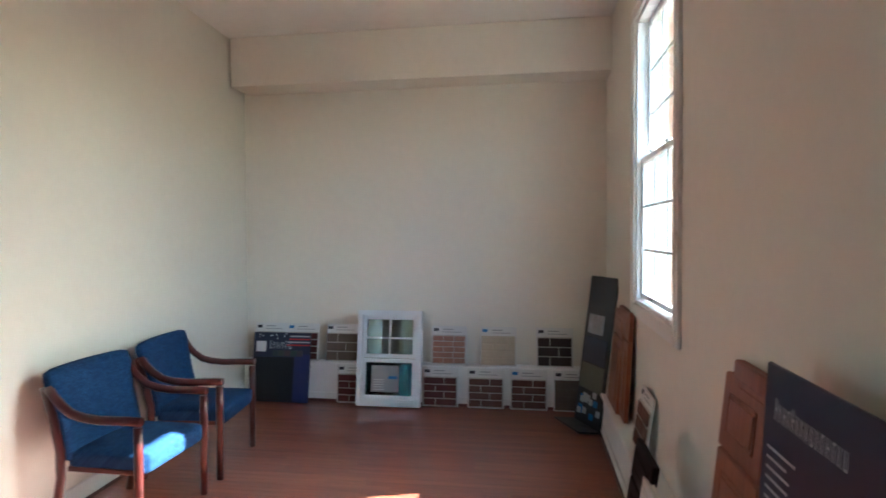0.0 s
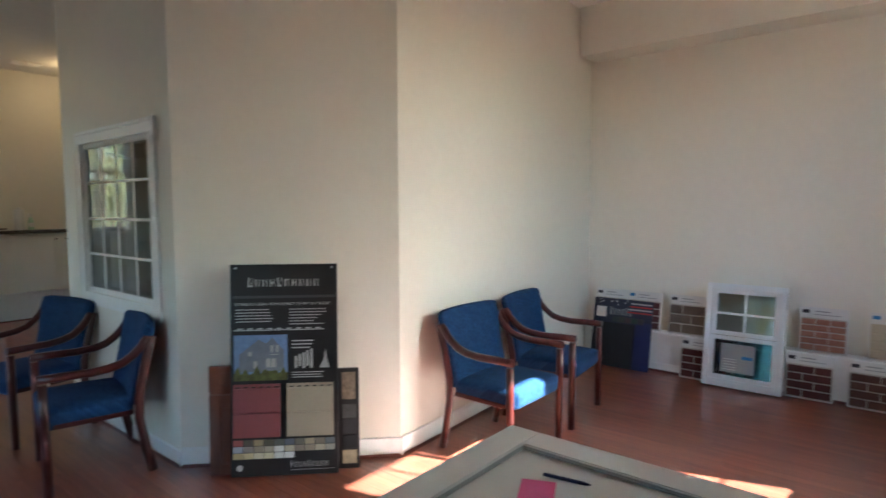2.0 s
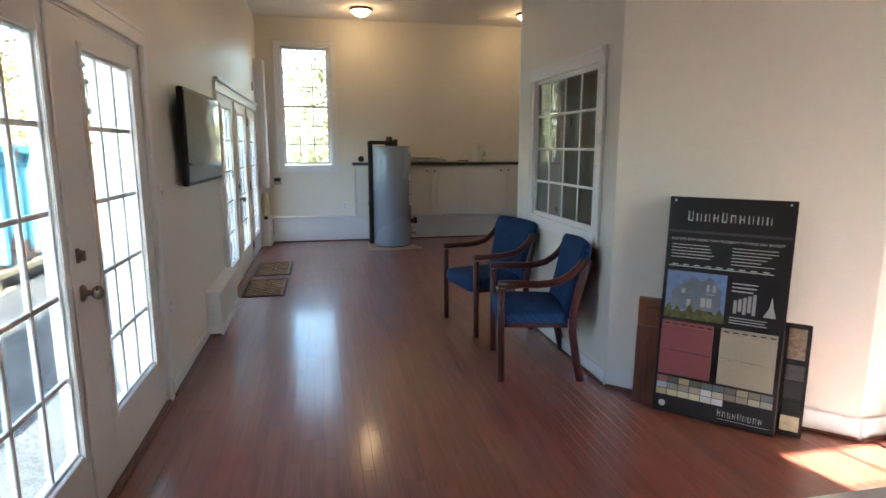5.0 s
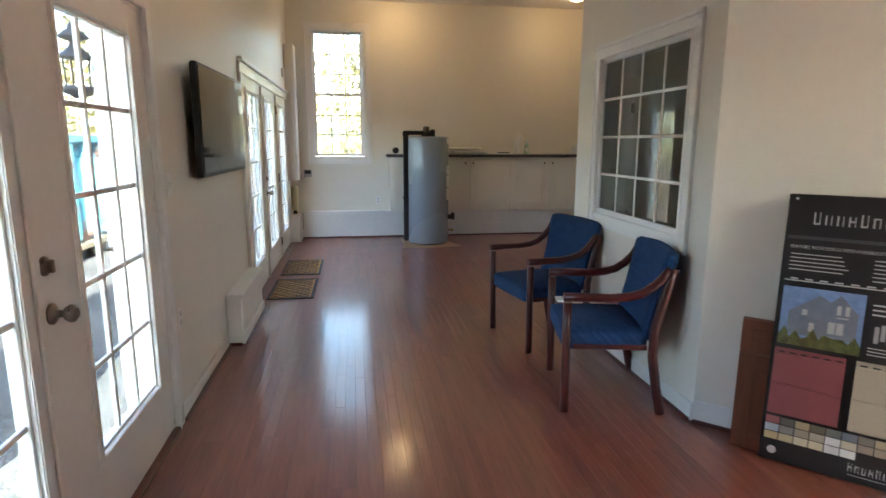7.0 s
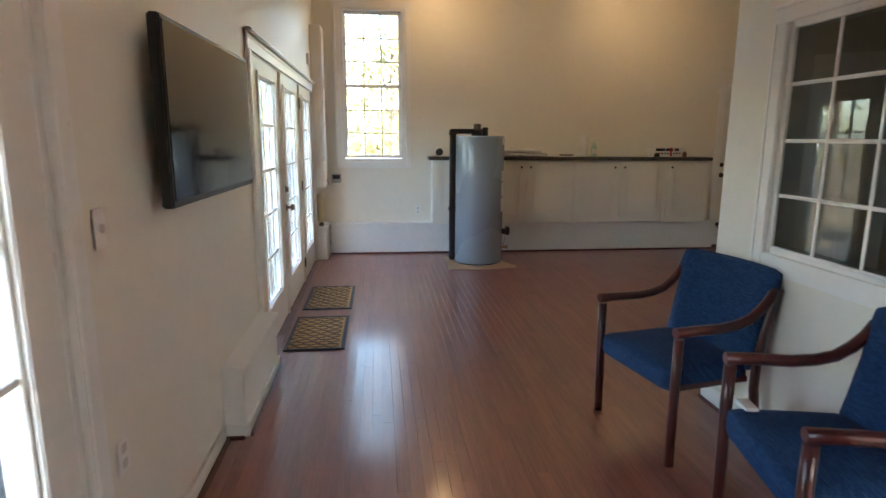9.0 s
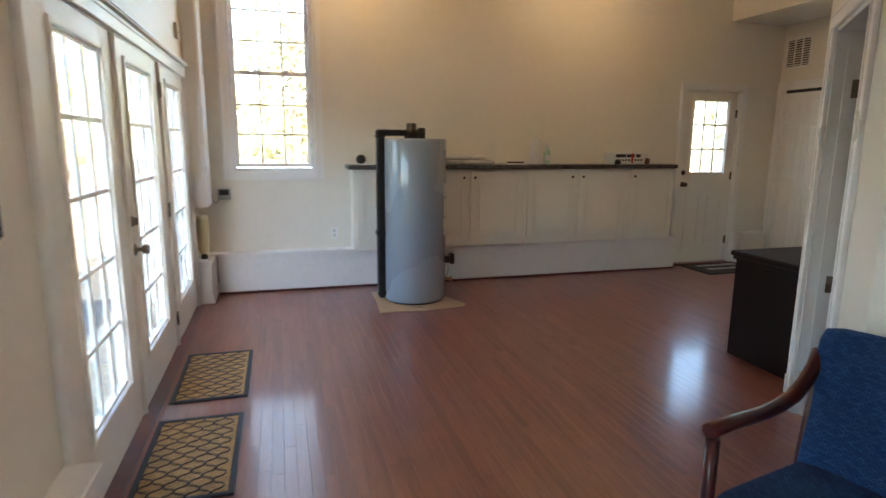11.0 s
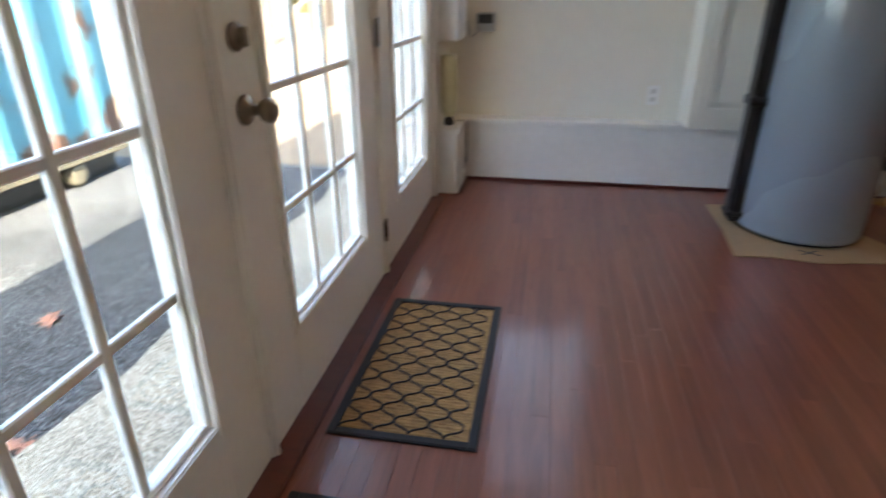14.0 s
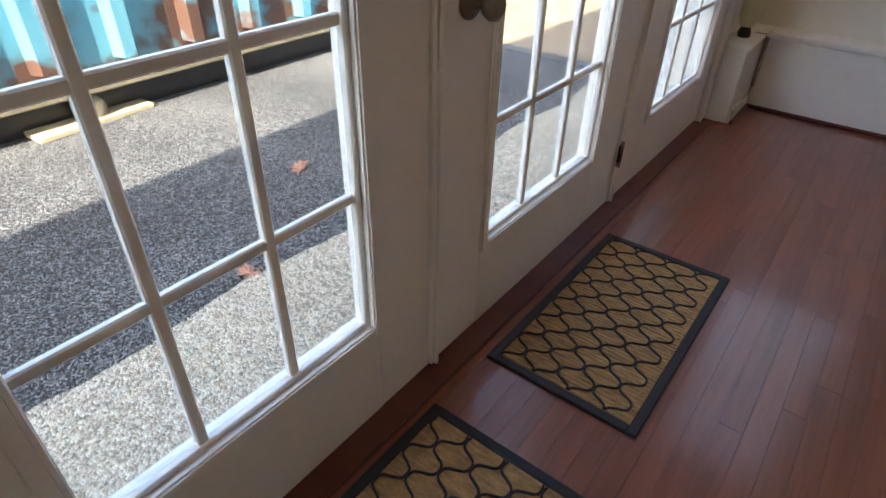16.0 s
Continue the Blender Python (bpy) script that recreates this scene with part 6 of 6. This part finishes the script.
def tree(m, seed, height, leaves, label):
    rnd = random.Random(seed)
    tr = thing("tree", label, "tree", m, "woodland trees")
    pts = [(rnd.gauss(0, 0.02) * z * 0.3, rnd.gauss(0, 0.02) * z * 0.3, z) for z in [height * k / 8 for k in range(9)]]
    bm = bmesh.new()
    rings = []
    for i, p in enumerate(pts):
        r = height * 0.013 * (1 - 0.85 * i / 8)
        rings.append([bm.verts.new((p[0] + r * math.cos(a), p[1] + r * math.sin(a), p[2])) for a in [2 * math.pi * j / 8 for j in range(8)]])
    for a, b in zip(rings, rings[1:]):
        for j in range(8):
            bm.faces.new((a[j], a[(j + 1) % 8], b[(j + 1) % 8], b[j]))
    part("trunk", bm, bark, tr)
    tips = []
    bm = bmesh.new()
    for k in range(16):
        i = rnd.randint(2, 7)
        base = Vector(pts[i])
        a = rnd.uniform(0, 6.283)
        ln_ = height * rnd.uniform(0.10, 0.22)
        mid = base + Vector((math.cos(a) * ln_ * 0.5, math.sin(a) * ln_ * 0.5, ln_ * 0.25))
        tip = base + Vector((math.cos(a) * ln_, math.sin(a) * ln_, ln_ * rnd.uniform(0.4, 0.9)))
        sweep(bm, [base, mid, tip], height * 0.004, height * 0.004, 5)
        tips += [mid, tip]
    part("limbs", bm, bark, tr)
    bm = bmesh.new()
    for k in range(leaves):
        c = rnd.choice(tips) + Vector((rnd.gauss(0, 0.5), rnd.gauss(0, 0.5), rnd.gauss(0, 0.45)))
        s = rnd.uniform(0.05, 0.13)
        u = Vector((rnd.gauss(0, 1), rnd.gauss(0, 1), rnd.gauss(0, 1))).normalized() * s
        w_ = u.orthogonal().normalized() * s * 0.6
        bm.faces.new([bm.verts.new(c + q) for q in (u, w_, -u, -w_)])
    part("crown", bm, foliage, tr, "thin green spring leaves")
    return tr


t1 = tree(pose(-1.5, 17.5, -0.17), 1, 11, 650, "tall thin woodland tree with spring leaves")
t2 = tree(pose(2.2, 19.5, -0.17), 2, 14, 450, "slender bare-limbed woodland tree")
t3 = tree(pose(1.6, 20.5, -0.17), 3, 5, 700, "young leafy woodland tree")
rnd = random.Random(20)
for k in range(46):
    if k < 26:
        x, y = rnd.uniform(-9, 14), rnd.uniform(17, 38)
    else:
        x, y = rnd.uniform(-30, -8.5), rnd.uniform(2, 34)
    copy_thing((t1, t2, t3)[k % 3], pose(x, y, -0.17, 0, 0, rnd.uniform(0, 360)))
bm = bmesh.new()
for k in range(5200):
    a = rnd.uniform(radians(40), radians(215))
    d = rnd.uniform(42, 60)
    if a > radians(115) and rnd.random() < 0.6:
        continue
    c = Vector((math.cos(a) * d, 6 + math.sin(a) * d, abs(rnd.gauss(0, 5.5))))
    s = rnd.uniform(0.3, 0.9)
    u = Vector((rnd.gauss(0, 1), rnd.gauss(0, 1), rnd.gauss(0, 1))).normalized() * s
    w_ = u.orthogonal().normalized() * s * 0.7
    bm.faces.new([bm.verts.new(c + q) for q in (u, w_, -u, -w_)])
solid("far_woods", bm, foliage, "far leafy woods round the plot", "woods", kind="stuff")

# ---- floor boards ----
floor = bpy.data.objects["floor"]
PW = 0.0572
LENGTHS = (0.45, 0.75, 1.05, 1.35)


def plank_faces(x0, y0, x1, y1):
    """A board with eased edges, lying very slightly out of level."""
    c, z = 0.0003, 0.0
    a, b = rnd.gauss(0, 0.00009), rnd.gauss(0, 0.00009)
    return [(x0, y0, -0.02), (x1, y0, -0.02), (x1, y1, -0.02), (x0, y1, -0.02), (x0, y0, z - c), (x1, y0, z - c), (x1, y1, z - c), (x0, y1, z - c),
            (x0 + c, y0 + c * 0.5, z + a), (x1 - c, y0 + c * 0.5, z - a), (x1 - c, y1 - c * 0.5, z - b), (x0 + c, y1 - c * 0.5, z + b)]


QUADS = [(0, 1, 5, 4), (1, 2, 6, 5), (2, 3, 7, 6), (3, 0, 4, 7), (4, 5, 9, 8), (5, 6, 10, 9), (6, 7, 11, 10), (7, 4, 8, 11), (8, 9, 10, 11)]
plank_mesh = {}
rnd = random.Random(33)
for n_ in [k for k in LENGTHS for _ in range(4)]:
    me = bpy.data.meshes.new("plank")
    me.from_pydata(plank_faces(0.0003, 0.0003, PW - 0.0003, n_ - 0.0003), [], QUADS)
    me.materials.append(floor_wood)
    plank_mesh.setdefault(n_, []).append(me)
verts, faces = [], []
count = 0
row = 0
x = 0.0
while x < 6.75:
    y = SOUTH + 0.0
    first_len = rnd.uniform(0.2, 1.1)
    while y < FAR:
        n_ = first_len if y == SOUTH else rnd.choice(LENGTHS)
        last = y + n_ > FAR
        if last:
            n_ = FAR - y
        if n_ < 0.01:
            break
        near = x < 1.9 and 4.6 < y and n_ in plank_mesh and count < 300
        if near:
            ob = new("plank", rnd.choice(plank_mesh[n_]))
            ob.parent = floor
            ob.location = (x, y, 0)
            count += 1
        else:
            k = len(verts)
            verts += plank_faces(x + 0.0003, y + 0.0003, x + PW - 0.0003, y + n_ - 0.0003)
            faces += [tuple(i + k for i in q) for q in QUADS]
        y += n_
    x += PW
    row += 1
me = bpy.data.meshes.new("boards")
me.from_pydata(verts, [], faces)
me.materials.append(floor_wood)
boards = new("boards", me)
boards.parent = floor
boards["kind"] = "stuff"
